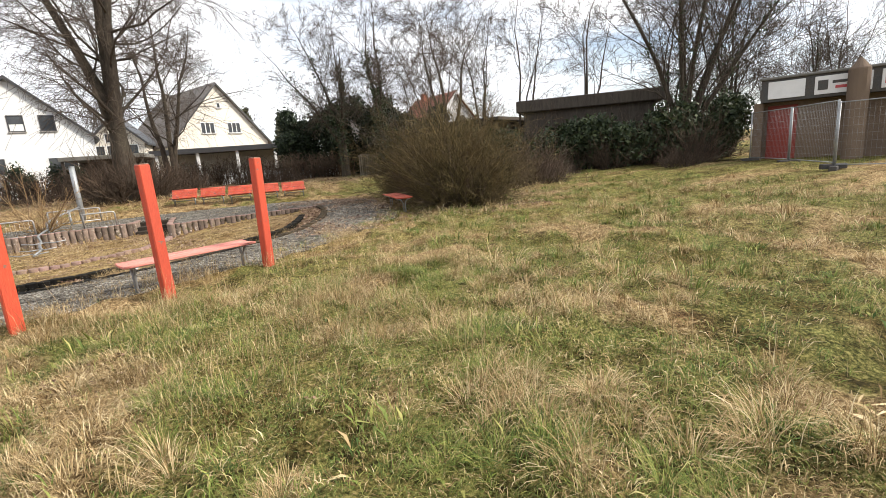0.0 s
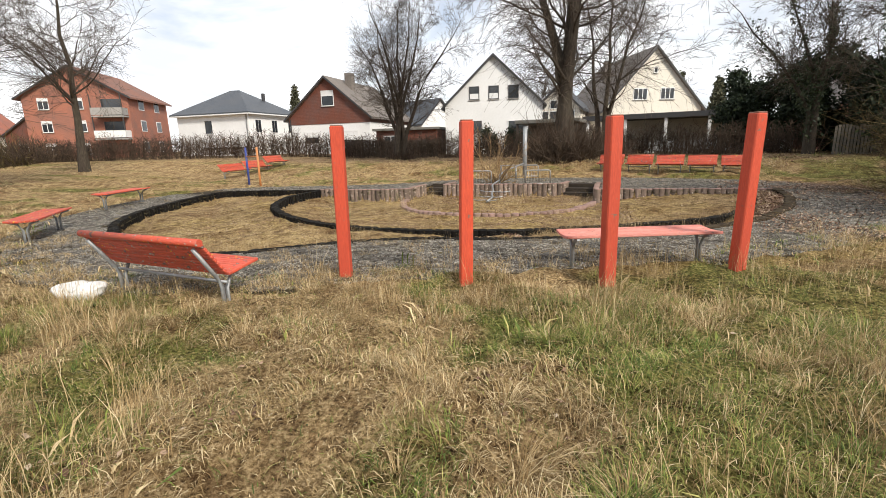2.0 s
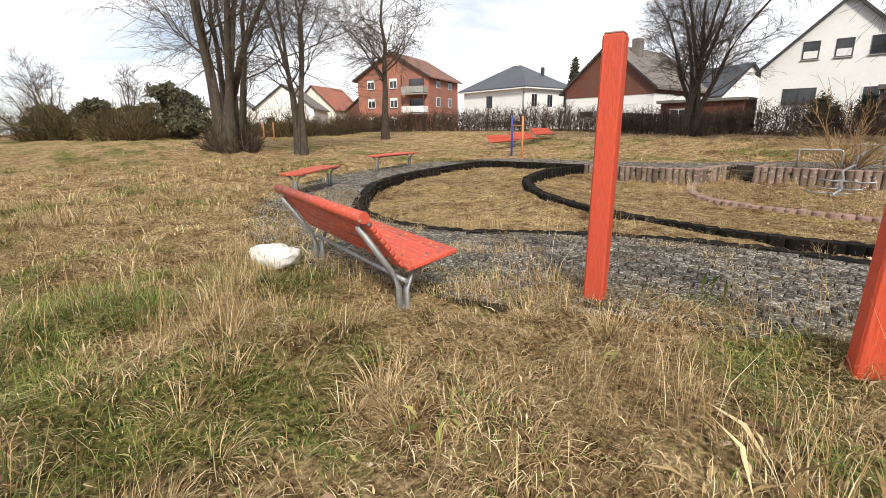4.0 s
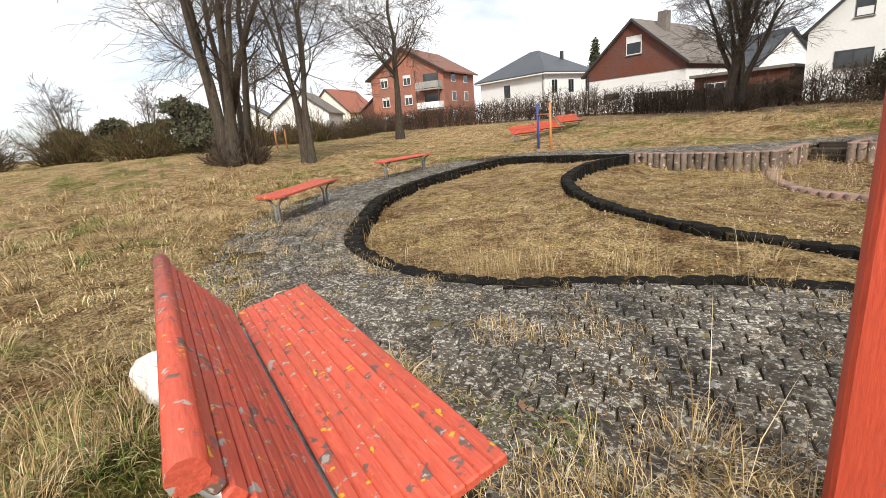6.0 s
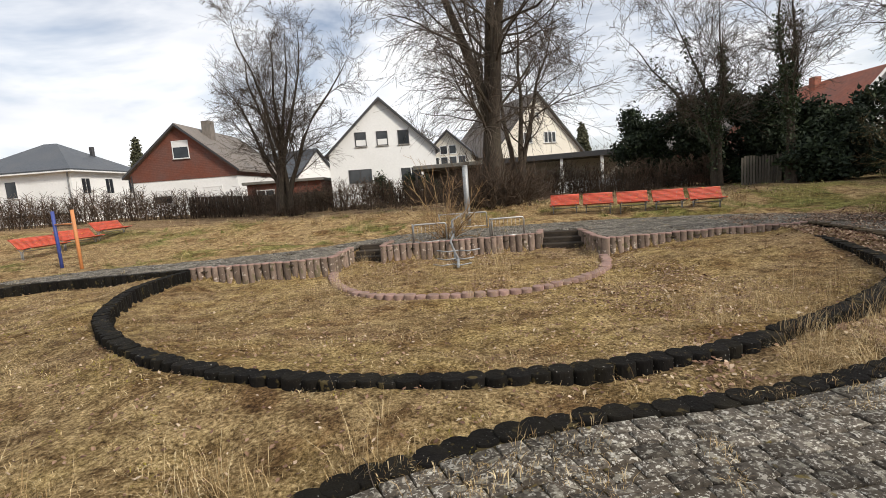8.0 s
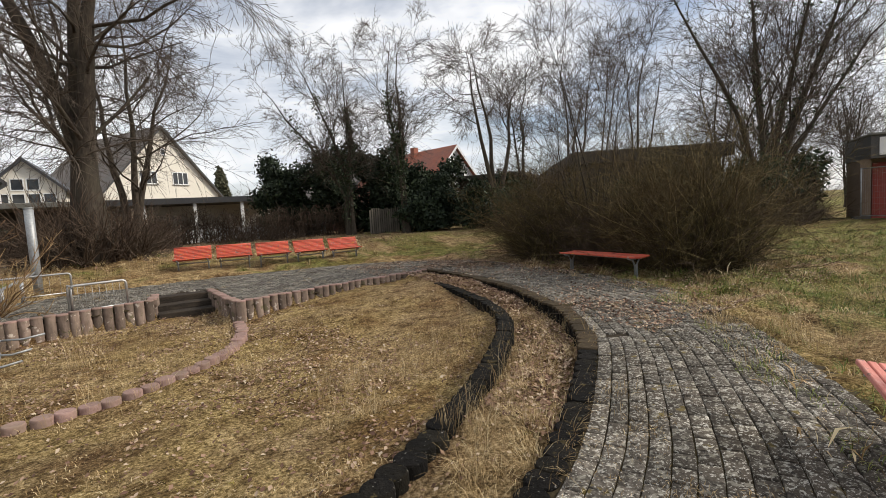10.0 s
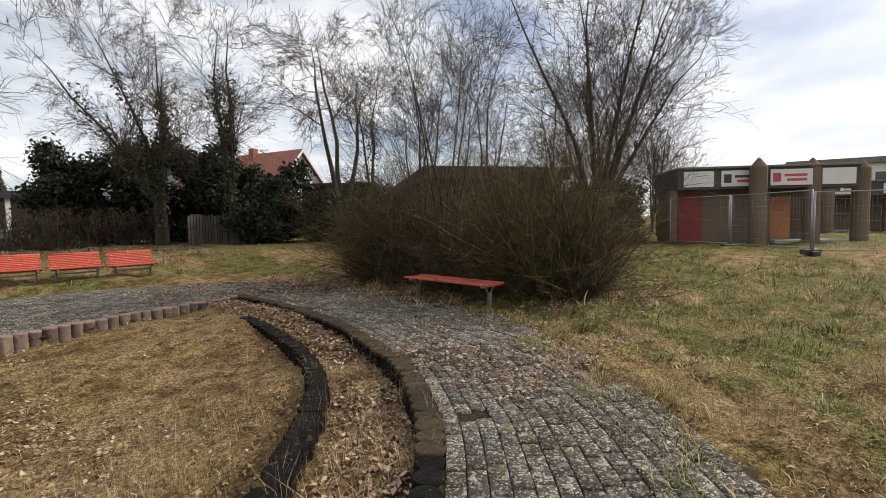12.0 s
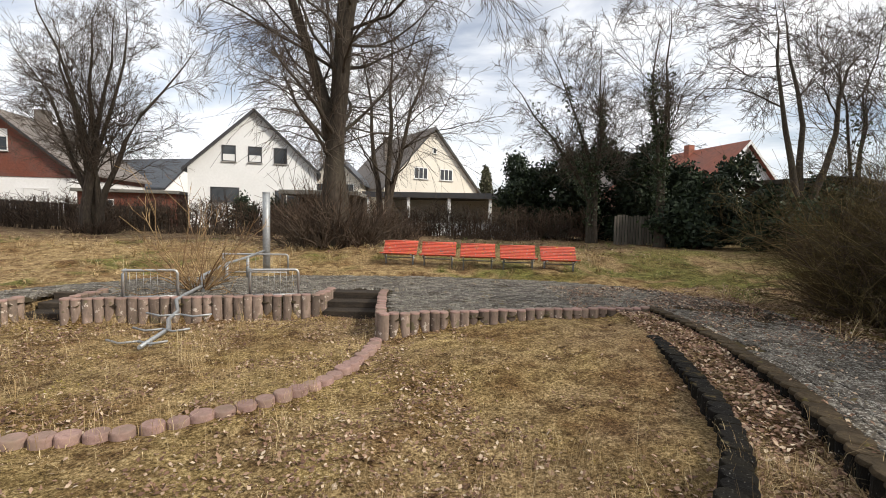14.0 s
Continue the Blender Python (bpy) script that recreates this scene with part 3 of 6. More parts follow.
ground = tagged(link_mesh("ground", gme, M["ground"]), "rough lawn of dead straw and green patches", "ground", kind="structure")


# ---------------------------------------------------------------- branching plants
def tubes(P, R, sides):
    """Vertices and quads of many tapered tubes: P (n, k, 3), R (n, k)."""
    n, k, _ = P.shape
    T = np.gradient(P, axis=1)
    T /= np.linalg.norm(T, axis=2, keepdims=True) + 1e-9
    ref = np.where(np.abs(T[..., 2:3]) < 0.9, np.array([0, 0, 1.0]), np.array([1.0, 0, 0]))
    U = np.cross(T, ref)
    U /= np.linalg.norm(U, axis=2, keepdims=True) + 1e-9
    W = np.cross(U, T)
    a = np.arange(sides) * 2 * np.pi / sides
    V = P[:, :, None] + R[:, :, None, None] * (np.cos(a)[:, None] * U[:, :, None] + np.sin(a)[:, None] * W[:, :, None])
    i = np.arange(n * k * sides).reshape(n, k, sides)
    j = np.roll(i, -1, axis=2)
    F = np.stack([i[:, :-1], j[:, :-1], j[:, 1:], i[:, 1:]], -1).reshape(-1, 4)
    return V.reshape(-1, 3), F


def join(pieces):
    V, F, o = [], [], 0
    for v, f in pieces:
        V.append(v)
        F.append(f + o)
        o += len(v)
    return np.vstack(V), np.vstack(F)


def unit(v):
    return v / (np.linalg.norm(v, axis=-1, keepdims=True) + 1e-9)


def strands(start, d, length, k, wobble, lift, rng):
    """Lines of k points that wander from their first direction, and lift or droop."""
    n = len(start)
    P = np.zeros((n, k, 3))
    P[:, 0] = start
    d = unit(d)
    for i in range(1, k):
        d = unit(d + rng.normal(0, wobble, (n, 3)) + np.array([0, 0, lift]))
        P[:, i] = P[:, i - 1] + d * (length / (k - 1))[:, None]
    return P


def offshoots(P, R, count, t0, t1, angle, ratio, k, wobble, lift, rng, thin=0.55, tip=0.25, rmin=0.004):
    """Side branches of the tubes P, R."""
    n, m, _ = P.shape
    par = np.repeat(np.arange(n), count)
    t = rng.uniform(t0, t1, len(par))
    f = t * (m - 1)
    i = np.minimum(f.astype(int), m - 2)
    w = (f - i)[:, None]
    start = P[par, i] * (1 - w) + P[par, i + 1] * w
    tan = unit(P[par, i + 1] - P[par, i])
    perp = unit(np.cross(tan, rng.normal(0, 1, (len(par), 3))))
    an = np.radians(angle) * rng.uniform(0.65, 1.3, len(par))[:, None]
    d = np.cos(an) * tan + np.sin(an) * perp
    plen = np.linalg.norm(np.diff(P, axis=1), axis=2).sum(1)[par]
    length = plen * ratio * rng.uniform(0.6, 1.25, len(par)) * (1.25 - 0.6 * t)
    Q = strands(start, d, length, k, wobble, lift, rng)
    r0 = (R[par, i] * (1 - w[:, 0]) + R[par, i + 1] * w[:, 0]) * thin * rng.uniform(0.7, 1.0, len(par))
    r0 = np.maximum(r0, rmin)
    S = r0[:, None] * np.linspace(1, tip, k)[None]
    return Q, np.maximum(S, rmin * 0.7)


def leaf_cloud(centres, spread, per, size, rng):
    """Many small leaves (two triangles each) round the centres."""
    c = np.repeat(centres, per, axis=0) + rng.normal(0, 1, (len(centres) * per, 3)) * np.asarray(spread)
    n = len(c)
    u = unit(rng.normal(0, 1, (n, 3)))
    w = unit(np.cross(u, rng.normal(0, 1, (n, 3))))
    s = (size * rng.uniform(0.6, 1.35, n))[:, None]
    V = np.stack([c - u * s, c + w * s * 0.5, c + u * s, c - w * s * 0.5], 1).reshape(-1, 3)
    F = np.arange(n * 4).reshape(n, 4)
    return V, F


def bare_tree(name, place, stems, tall, radius, seed, label, levels=(7, 6, 6, 4), angle=42, lift=0.10, ratio=0.5, low=0.25, droop=0.02, ivy=0, fine=0.008, fork=0.0, thin=0.45, crook=0.018, apart=0.6):
    """A leafless tree: stems (leans in x and y at the top) from one foot, limbs, branches, twigs."""
    rng = np.random.default_rng(seed)
    k = 9
    start = np.array([[rng.normal(0, radius * apart), rng.normal(0, radius * apart), -0.15] for _ in stems]) if len(stems) > 1 else np.array([[0, 0, -0.15]])
    P = np.zeros((len(stems), k, 3))
    R = np.zeros((len(stems), k))
    for i, (dx, dy, hh) in enumerate(stems):
        t = np.linspace(0, 1, k)
        wob = np.cumsum(rng.normal(0, crook * tall, (k, 2)), axis=0) * t[:, None]
        tf = np.clip((t - fork) / (1 - fork), 0, 1) ** 1.15
        P[i] = start[i] + np.stack([dx * tall * tf + wob[:, 0], dy * tall * tf + wob[:, 1], hh * tall * t], -1)
        R[i] = radius * (1 - 0.965 * t ** 0.9) * (1 if len(stems) == 1 else 0.72) * (1 + 0.35 * np.exp(-t * 14))
    top = thing(name, pose(*place), label, "tree")
    A, RA = offshoots(P, R, levels[0], low, 0.97, angle, ratio, 8, 0.15, lift, rng, thin)
    B, RB = offshoots(A, RA, levels[1], 0.12, 1.0, 45, 0.55, 6 if levels[3] else 4, 0.15, lift * 0.6 + droop * 0.5, rng, 0.6, rmin=fine * 1.5)
    C, RC = offshoots(B, RB, levels[2], 0.1, 1.0, 42, 0.55, 4 if levels[3] else 2, 0.15, droop, rng, 0.6, rmin=fine)
    D, RD = offshoots(C, RC, levels[3], 0.1, 1.0, 38, 0.6, 2, 0.0, droop, rng, 0.7, rmin=fine * 0.8) if levels[3] else (C[:1], RC[:1])
    v, f = join([tubes(P, R, 9), tubes(A, RA, 6)])
    link_mesh("trunk", raw_mesh("trunk", v, f, True), M["bark"], top)
    v, f = join([tubes(B, RB, 4 if levels[3] else 3), tubes(C, RC, 3), tubes(D, RD, 3)])
    link_mesh("crown", raw_mesh("crown", v, f, False), M["twig"], top, "fine bare twigs")
    if ivy:
        pts = np.concatenate([P[:, 1:6].reshape(-1, 3)] + [0.5 * (P[:, 1:6] + P[:, 2:7]).reshape(-1, 3), A[:, :3].reshape(-1, 3)[::3]])
        pts = pts[pts[:, 2] < tall * 0.72]
        v, f = leaf_cloud(pts, (0.15, 0.15, 0.34), ivy, 0.085, rng)
        link_mesh("ivy", raw_mesh("ivy", v, f), M["ivy"], top, "dark ivy climbing the stems")
    return top


def twig_bush(name, place, rx, ry, tall, count, seed, label, mat, side=3, flare=0.35, r=0.007, dense_side=5, cat="shrub", angle=32, side_len=0.36):
    """A thicket of shoots from many feet, rounded at the top."""
    rng = np.random.default_rng(seed)
    a, q = rng.uniform(0, 2 * np.pi, count), np.sqrt(rng.uniform(0, 1, count))
    base = np.stack([rx * 0.8 * q * np.cos(a), ry * 0.8 * q * np.sin(a), np.full(count, -0.1)], -1)
    d = np.stack([flare * q * np.cos(a), flare * q * np.sin(a), np.ones(count)], -1) + rng.normal(0, 0.33, (count, 3))
    length = tall * (1.06 - 0.62 * q ** 2.5) * rng.uniform(0.4, 1.1, count)
    k = 6 if side > 3 else 4
    P = strands(base, d, length, k, 0.23, -0.01, rng)
    R = r * 1.5 * np.linspace(1, 0.35, k)[None] * rng.uniform(0.7, 1.5, (count, 1))
    Q, RQ = offshoots(P, R, dense_side, 0.12, 1.0, angle, side_len, 3 if side > 3 else 2, 0.13, 0.06, rng, 0.7, 0.4, r * 0.75)
    pieces = [tubes(Q, RQ, 3)]
    if side > 3:
        W_, RW = offshoots(Q, RQ, side - 3, 0.2, 1.0, 32, 0.55, 2, 0.0, 0.03, rng, 0.8, 0.5, r * 0.6)
        pieces.append(tubes(W_, RW, 3))
    ob = thing(name, pose(*place), label, cat)
    v, f = tubes(P, R, 3)
    link_mesh("stem_mass", raw_mesh("stem_mass", v, f), mat, ob)["kind"] = "stuff"
    v, f = join(pieces)
    link_mesh("twig_mass", raw_mesh("twig_mass", v, f), mat, ob)["kind"] = "stuff"
    return ob, place


def put(pair, turn=0.0):
    ob, place = pair
    ob.matrix_world = pose(*place, 0, 0, turn)
    return ob


def gz(x, y):
    return float(height(np.array(x), np.array(y)))

# ---------------------------------------------------------------- posts
def wood_post(place, turn, tall, lean):
    p = thing("wooden_post", pose(*place, lean[0], lean[1], turn), "square wooden post with worn red paint", "post", "red posts beside the path")
    w = 0.068
    bm = bmesh.new()
    add_box(bm, -w, w, -w, w, -0.3, tall, None, 0.012)
    part("shaft", bm, M["post_wood"], p)
    part("post_cap", box(-w + 0.008, w - 0.008, -w + 0.008, w - 0.008, tall, tall + 0.012, 0.004), M["post_top"], p, "bare weathered end grain")
    return p


for (x, y, z), turn, lean in (((-3.843, 6.645, 0.0), 24, (-1.0, 0.3)), ((-2.390, 6.905, 0.0), 32, (1.2, 0.8)), ((-0.945, 7.415, 0.0), 35, (0.5, -0.6)), ((0.353, 8.316, 0.0), 40, (0.6, 0.9))):
    wood_post((x, y, z), turn, 1.745, lean)


# ---------------------------------------------------------------- benches
def slat(bm, length, y, z, width, thick, tilt):
    add_box(bm, -length / 2, length / 2, -width / 2, width / 2, -thick / 2, thick / 2, pose(0, y, z, tilt), 0.006)


def seat_line(n, a, b):
    """Places and tilt of n slats laid from a to b in the bench's profile."""
    tilt = math.degrees(math.atan2(b[1] - a[1], b[0] - a[0]))
    return [(a[0] + (b[0] - a[0]) * (i + 0.5) / n, a[1] + (b[1] - a[1]) * (i + 0.5) / n, tilt) for i in range(n)]


def back_bench(m, length, label, group=""):
    """A bench with a leaning back, on steel Y legs; the seat looks along +y."""
    b = thing("park_bench", m, label, "bench", group)
    for y, z, tilt in seat_line(9, (0.02, 0.36), (0.40, 0.425)):
        bm = bmesh.new()
        slat(bm, length, y, z, 0.046, 0.032, tilt)
        part("seat_slat", bm, M["red_wood"], b)
    for y, z, tilt in seat_line(8, (-0.01, 0.385), (-0.245, 0.71)):
        bm = bmesh.new()
        slat(bm, length, y, z, 0.042, 0.030, tilt)
        part("back_slat", bm, M["red_wood"], b)
    bm = bmesh.new()
    rod(bm, [(-length / 2, -0.262, 0.725), (length / 2, -0.262, 0.725)], 0.036, 10)
    part("top_rail", bm, M["red_wood"], b, "thick rounded red top rail")
    for x in (-length / 2 + 0.10, length / 2 - 0.10):
        bm = bmesh.new()
        rod(bm, [(x, 0.0, -0.2), (x, 0.0, 0.22), (x, -0.05, 0.335), (x, -0.262, 0.66)], 0.021, 8)
        rod(bm, [(x, 0.055, -0.2), (x, 0.055, 0.20), (x, 0.12, 0.33), (x, 0.385, 0.39)], 0.021, 8)
        part("leg", bm, M["galv"], b, "forked galvanised steel leg")
    bm = bmesh.new()
    rod(bm, [(-length / 2 + 0.05, 0.03, 0.27), (length / 2 - 0.05, 0.03, 0.27)], 0.016, 8)
    part("cross_bar", bm, M["galv"], b)
    return b


def flat_bench(m, length, label, group="", metal="galv", paint="red_wood"):
    """A backless bench on two pairs of steel legs."""
    b = thing("backless_bench", m, label, "bench", group)
    for y, z, tilt in seat_line(9, (-0.24, 0.415), (0.24, 0.415)):
        dip = 0.018 * (1 - (y / 0.24) ** 2)
        bm = bmesh.new()
        slat(bm, length, y, z - dip, 0.047, 0.035, 9 * y / 0.24)
        part("seat_slat", bm, M[paint], b)
    for x in (-length / 2 + 0.14, length / 2 - 0.14):
        for s in (-1, 1):
            bm = bmesh.new()
            rod(bm, [(x, s * 0.03, -0.2), (x, s * 0.03, 0.24), (x, s * 0.09, 0.345), (x, s * 0.22, 0.385)], 0.020, 8)
            part("leg", bm, M[metal], b)
    bm = bmesh.new()
    rod(bm, [(-length / 2 + 0.14, 0, 0.365), (length / 2 - 0.14, 0, 0.365)], 0.016, 8)
    part("cross_bar", bm, M[metal], b)
    return b


back_bench(pose(-5.15, 5.31, -0.03, 0, 0, 1.4), 1.80, "red slatted bench with lichen and a leaning back")
flat_bench(pose(-0.72, 8.32, 0.0, 0, 0, 27), 1.85, "faded red backless slatted bench behind the posts", "", "galv", "red_faded")
flat_bench(pose(-11.2, 6.95, 0.0, 0, 0, 139), 1.95, "red backless slatted bench at the path's edge", "backless benches round the basin")
flat_bench(pose(-14.8, 10.6, 0.02, 0, 0, 117), 1.95, "red backless slatted bench at the path's edge", "backless benches round the basin")
flat_bench(pose(4.35, 14.42, 0.0, 0, 0, 87), 2.0, "red backless slatted bench in front of the shrubs", "backless benches round the basin")
for i in range(5):
    f = (i + 0.5) / 5
    x, y = -3.22 + 5.76 * f, 24.08 - 0.48 * f + 0.10 * math.cos(f * math.pi)
    back_bench(pose(x, y - 0.2, gz(x, y) - 0.08, 0, 0, 175.3 + 8 * (f - 0.5)), 1.02, "bright red slatted bench in a row of five", "row of five red benches")
for i in range(3):
    f = (i + 0.5) / 3
    x, y = -22.1 - 1.45 * f, 20.1 + 6.2 * f
    back_bench(pose(x, y, gz(x, y), 0, 0, 283), 2.05, "far red slatted bench in a row of three", "row of three red benches")

# two thin marker posts before the far benches
for x, y, mat, word in ((-17.34, 17.54, "blue", "blue painted marker post in the lawn"), (-16.29, 17.19, "orange", "orange wooden marker post stuck in the lawn")):
    bm = bmesh.new()
    rod(bm, [(0, 0, -0.2), (0, 0, 0.8), (0, 0, 1.6)], 0.045, 8)
    ob = part("marker_post", bm, M[mat])
    ob.matrix_world = pose(x, y, gz(x, y))
    tagged(ob, word, "post")
bm = bmesh.new()
rod(bm, [(0, 0, 0), (1.05, -0.35, 0)], 0.022, 6)
ob = part("cross_rail", bm, M["orange"])
ob.matrix_world = pose(-17.34, 17.54, gz(-17.34, 17.54) + 1.22)
tagged(ob, "thin orange bar between two marker posts", "rail")
for x, y in ((-44.0, 14.0), (-45.0, 13.4)):
    bm = bmesh.new()
    rod(bm, [(0, 0, -0.2), (0, 0, 0.8), (0.05, 0, 1.5)], 0.06, 8)
    ob = part("marker_post", bm, M["orange"])
    ob.matrix_world = pose(x, y, gz(x, y))
    tagged(ob, "pale yellow wooden stake far on the lawn", "post")

# white plastic bag or canister lying in the grass
bm = bmesh.new()
bmesh.ops.create_icosphere(bm, subdivisions=4, radius=1.0)
for v in bm.verts:
    n = noise.noise(v.co * 1.6) * 0.20 + noise.noise(v.co * 4.5) * 0.10 + noise.noise(v.co * 11) * 0.035
    e = 0.75
    v.co = Vector([math.copysign(abs(q) ** e, q) for q in v.co]) * (1 + n)
    v.co = Vector((v.co.x * 0.27, v.co.y * 0.17, v.co.z * 0.095 - (0.03 if abs(v.co.x) < 0.25 and v.co.z > 0 else 0)))
for f in bm.faces:
    f.smooth = True
ob = part("plastic_bag", bm, M["white_plastic"])
ob.matrix_world = pose(-6.12, 4.96, 0.07, 0, 0, 15)
tagged(ob, "crumpled white plastic bag lying in the grass", "bag")


# ---------------------------------------------------------------- the water play: rails, channel, pole
def low_rail(a, b, z, tall, bars):
    d = Vector((b[0] - a[0], b[1] - a[1], 0))
    L = d.length
    r = thing("guard_rail", pose(a[0], a[1], z, 0, 0, math.degrees(math.atan2(d.y, d.x))), "low tubular steel guard rail on the basin wall", "railing", "steel rails of the water play")
    bm = bmesh.new()
    rod(bm, [(0, 0, -0.02), (0, 0, tall - 0.06), (0.02, 0, tall - 0.015), (0.06, 0, tall), (L - 0.06, 0, tall), (L - 0.02, 0, tall - 0.015), (L, 0, tall - 0.06), (L, 0, -0.02)], 0.024, 10)
    part("top_tube", bm, M["steel"], r)
    bm = bmesh.new()
    rod(bm, [(0, 0, 0.035), (L, 0, 0.035)], 0.016, 8)
    part("bottom_tube", bm, M["steel"], r)
    for i in range(1, bars):
        bm = bmesh.new()
        rod(bm, [(L * i / bars, 0, 0.035), (L * i / bars, 0, tall)], 0.0028, 5)
        part("baluster", bm, M["steel"], r)
    bm = bmesh.new()
    rod(bm, [(0, 0, tall), (-0.02, 0.18, tall), (-0.02, 0.2, tall - 0.04), (-0.02, 0.2, -0.02)], 0.02, 8)
    part("return_tube", bm, M["steel"], r)
    return r


low_rail((-7.08, 18.35), (-6.22, 18.55), 0.0, 0.51, 8)
low_rail((-5.02, 18.82), (-4.17, 19.02), 0.0, 0.51, 8)
low_rail((-7.0, 22.0), (-5.4, 22.2), 0.03, 0.5, 8)

pole = thing("steel_pole", pose(-6.07, 22.5, 0.02), "thick grey steel pole of the water play", "pole")
bm = bmesh.new()
rod(bm, [(0, 0, -0.2), (0, 0, 1.0), (0, 0, 2.10)], 0.095, 16)
part("tube", bm, M["galv"], pole)
bm = bmesh.new()
rod(bm, [(0, 0, 2.10), (0, 0, 2.13)], 0.10, 16)
part("cap", bm, M["galv"], pole)
bm = bmesh.new()
rod(bm, [(0, 0, -0.01), (0, 0, 0.03)], 0.17, 16)
part("base_flange", bm, M["galv"], pole)

chan = thing("water_channel", pose(-6.0, 22.2, 0.0), "stepped tubular steel water channel down to the basin", "sculpture")
line = [(-0.1, 0.2, 0.60), (-0.2, -0.6, 0.50), (-0.4, -1.3, 0.40), (-0.15, -2.9, 0.32), (-0.13, -3.0, 0.12), (-0.1, -3.65, 0.06), (-0.08, -3.95, 0.02), (0.0, -4.05, -0.16), (0.1, -4.5, -0.2), (0.2, -4.7, -0.32), (0.32, -5.6, -0.36)]
bm = bmesh.new()
rod(bm, line, 0.032, 8)
part("channel_tube", bm, M["galv"], chan)
for x, y, z0, z1 in ((-0.2, -0.6, 0, 0.5), (-0.4, -1.3, 0, 0.4), (-0.15, -2.9, 0, 0.30), (0.1, -4.5, -0.4, -0.2), (0.27, -5.3, -0.42, -0.34)):
    bm = bmesh.new()
    rod(bm, [(x, y, z0 - 0.05), (x, y, z1)], 0.04, 8)
    part("support", bm, M["galv"], chan)
for y, z, w in ((-4.25, -0.17, 0.55), (-4.75, -0.30, 0.45), (-5.35, -0.34, 0.45)):
    for s in (-1, 1):
        bm = bmesh.new()
        rod(bm, [(0.15, y, z), (0.15 + s * w * 0.5, y - 0.1, z - 0.01), (0.15 + s * w, y - 0.03, z + 0.02)], 0.018, 6)
        part("arm", bm, M["galv"], chan)

# ---------------------------------------------------------------- kerbs of upright round logs
def log_mesh(name, r, tall, dome):
    bm = bmesh.new()
    sides, rows = 12, [(-tall, r), (-0.014, r), (-0.003, r * 0.955), (dome, r * 0.90)]
    rings = [[bm.verts.new((q * math.cos(2 * math.pi * k / sides), q * math.sin(2 * math.pi * k / sides), z)) for k in range(sides)] for z, q in rows]
    for a, b in zip(rings, rings[1:]):
        for k in range(sides):
            bm.faces.new((a[k], a[(k + 1) % sides], b[(k + 1) % sides], b[k])).smooth = True
    bm.faces.new(rings[-1])
    me = bpy.data.meshes.new(name)
    bm.to_mesh(me)
    bm.free()
    return me


def palisade(name, pts, z, step, r, tall, mat, label, dome=0.004, uneven=0.012, smooth=True, cap=None, sink=0.0, soil=None):
    """A kerb of round posts side by side along a line."""
    line_ = spline(pts, step) if smooth else even(pts, step)
    k = tagged(new(name), label, "kerb", kind="structure")
    me = log_mesh("palisade_log", r, tall, dome)
    me.materials.append(mat)
    cme = None
    if cap:
        cme = log_mesh("log_cap", r * 1.04, 0.02, 0.006)
        cme.materials.append(cap)
    sme_ = None
    if soil:
        sme_ = log_mesh("soil_cap", r * 1.10, 0.03, 0.006)
        sme_.materials.append(M["soil_palisade"])
    rr = random.Random(len(line_))
    for i, (x, y) in enumerate(line_):
        ob = new("palisade_log", me)
        ob.parent = k
        s = rr.uniform(0.94, 1.07)
        q = z + rr.uniform(-uneven, uneven) - sink * float(sm(i / len(line_), 0.62, 0.85))
        ob.matrix_basis = pose(x + rr.uniform(-0.012, 0.012), y + rr.uniform(-0.012, 0.012), q, rr.uniform(-1.6, 1.6), rr.uniform(-1.6, 1.6), rr.uniform(0, 360)) @ Matrix.Diagonal((s, s, 1, 1))
        if soil and soil(x, y):
            oc = new("soil_cap", sme_)
            oc.parent = ob
            oc.matrix_basis = pose(0, 0, 0.012, rr.uniform(-3, 3), rr.uniform(-3, 3), 0)
        if cme:
            oc = new("log_cap", cme)
            oc.parent = ob
            oc.matrix_basis = pose(0, 0, 0.018)
    return k


palisade("kerb_outer", OUTER, 0.0, 0.168, 0.104, 0.5, M["black_palisade"], "dark mossy palisade kerb round the basin", 0.002, 0.008, True, None, 0.0, lambda x, y: x > -0.2 and y > 11.1)
palisade("kerb_inner", INNER[:-1], -0.01, 0.165, 0.106, 0.5, M["black_palisade"], "dark mossy palisade kerb between two basins", 0.002, 0.008, True, None, 0.06)
palisade("wall_left", WALL_LEFT, 0.0, 0.17, 0.088, 0.6, M["pink_palisade"], "weathered pinkish palisade wall of the basin", 0.003, 0.012, False, M["pink_cap"])
palisade("wall_middle", WALL_MID, 0.03, 0.17, 0.088, 0.65, M["pink_palisade"], "weathered pinkish palisade wall of the platform", 0.003, 0.010, False, M["pink_cap"])
palisade("wall_right", WALL_RIGHT, 0.0, 0.17, 0.088, 0.6, M["pink_palisade"], "weathered pinkish palisade wall of the basin", 0.003, 0.012, False, M["pink_cap"])
palisade("kerb_ring", RING, -0.335, 0.20, 0.104, 0.3, M["pink_cap"], "low ring of round pink concrete kerb stones", 0.004, 0.014)

for (x0, x1, y0, yaw) in ((-8.85, -7.98, 18.25, 6), (-3.68, -2.62, 18.95, 8)):
    st = tagged(new("stair_steps"), "two rotten dark timber steps with fallen leaves", "steps", kind="structure")
    for i, (dy, z) in enumerate(((0.75, -0.02), (0.38, -0.15), (0.02, -0.27))):
        part("tread", box(x0, x1, y0 + dy, y0 + dy + 0.36, z - 0.35, z, 0.012), M["step"], st)

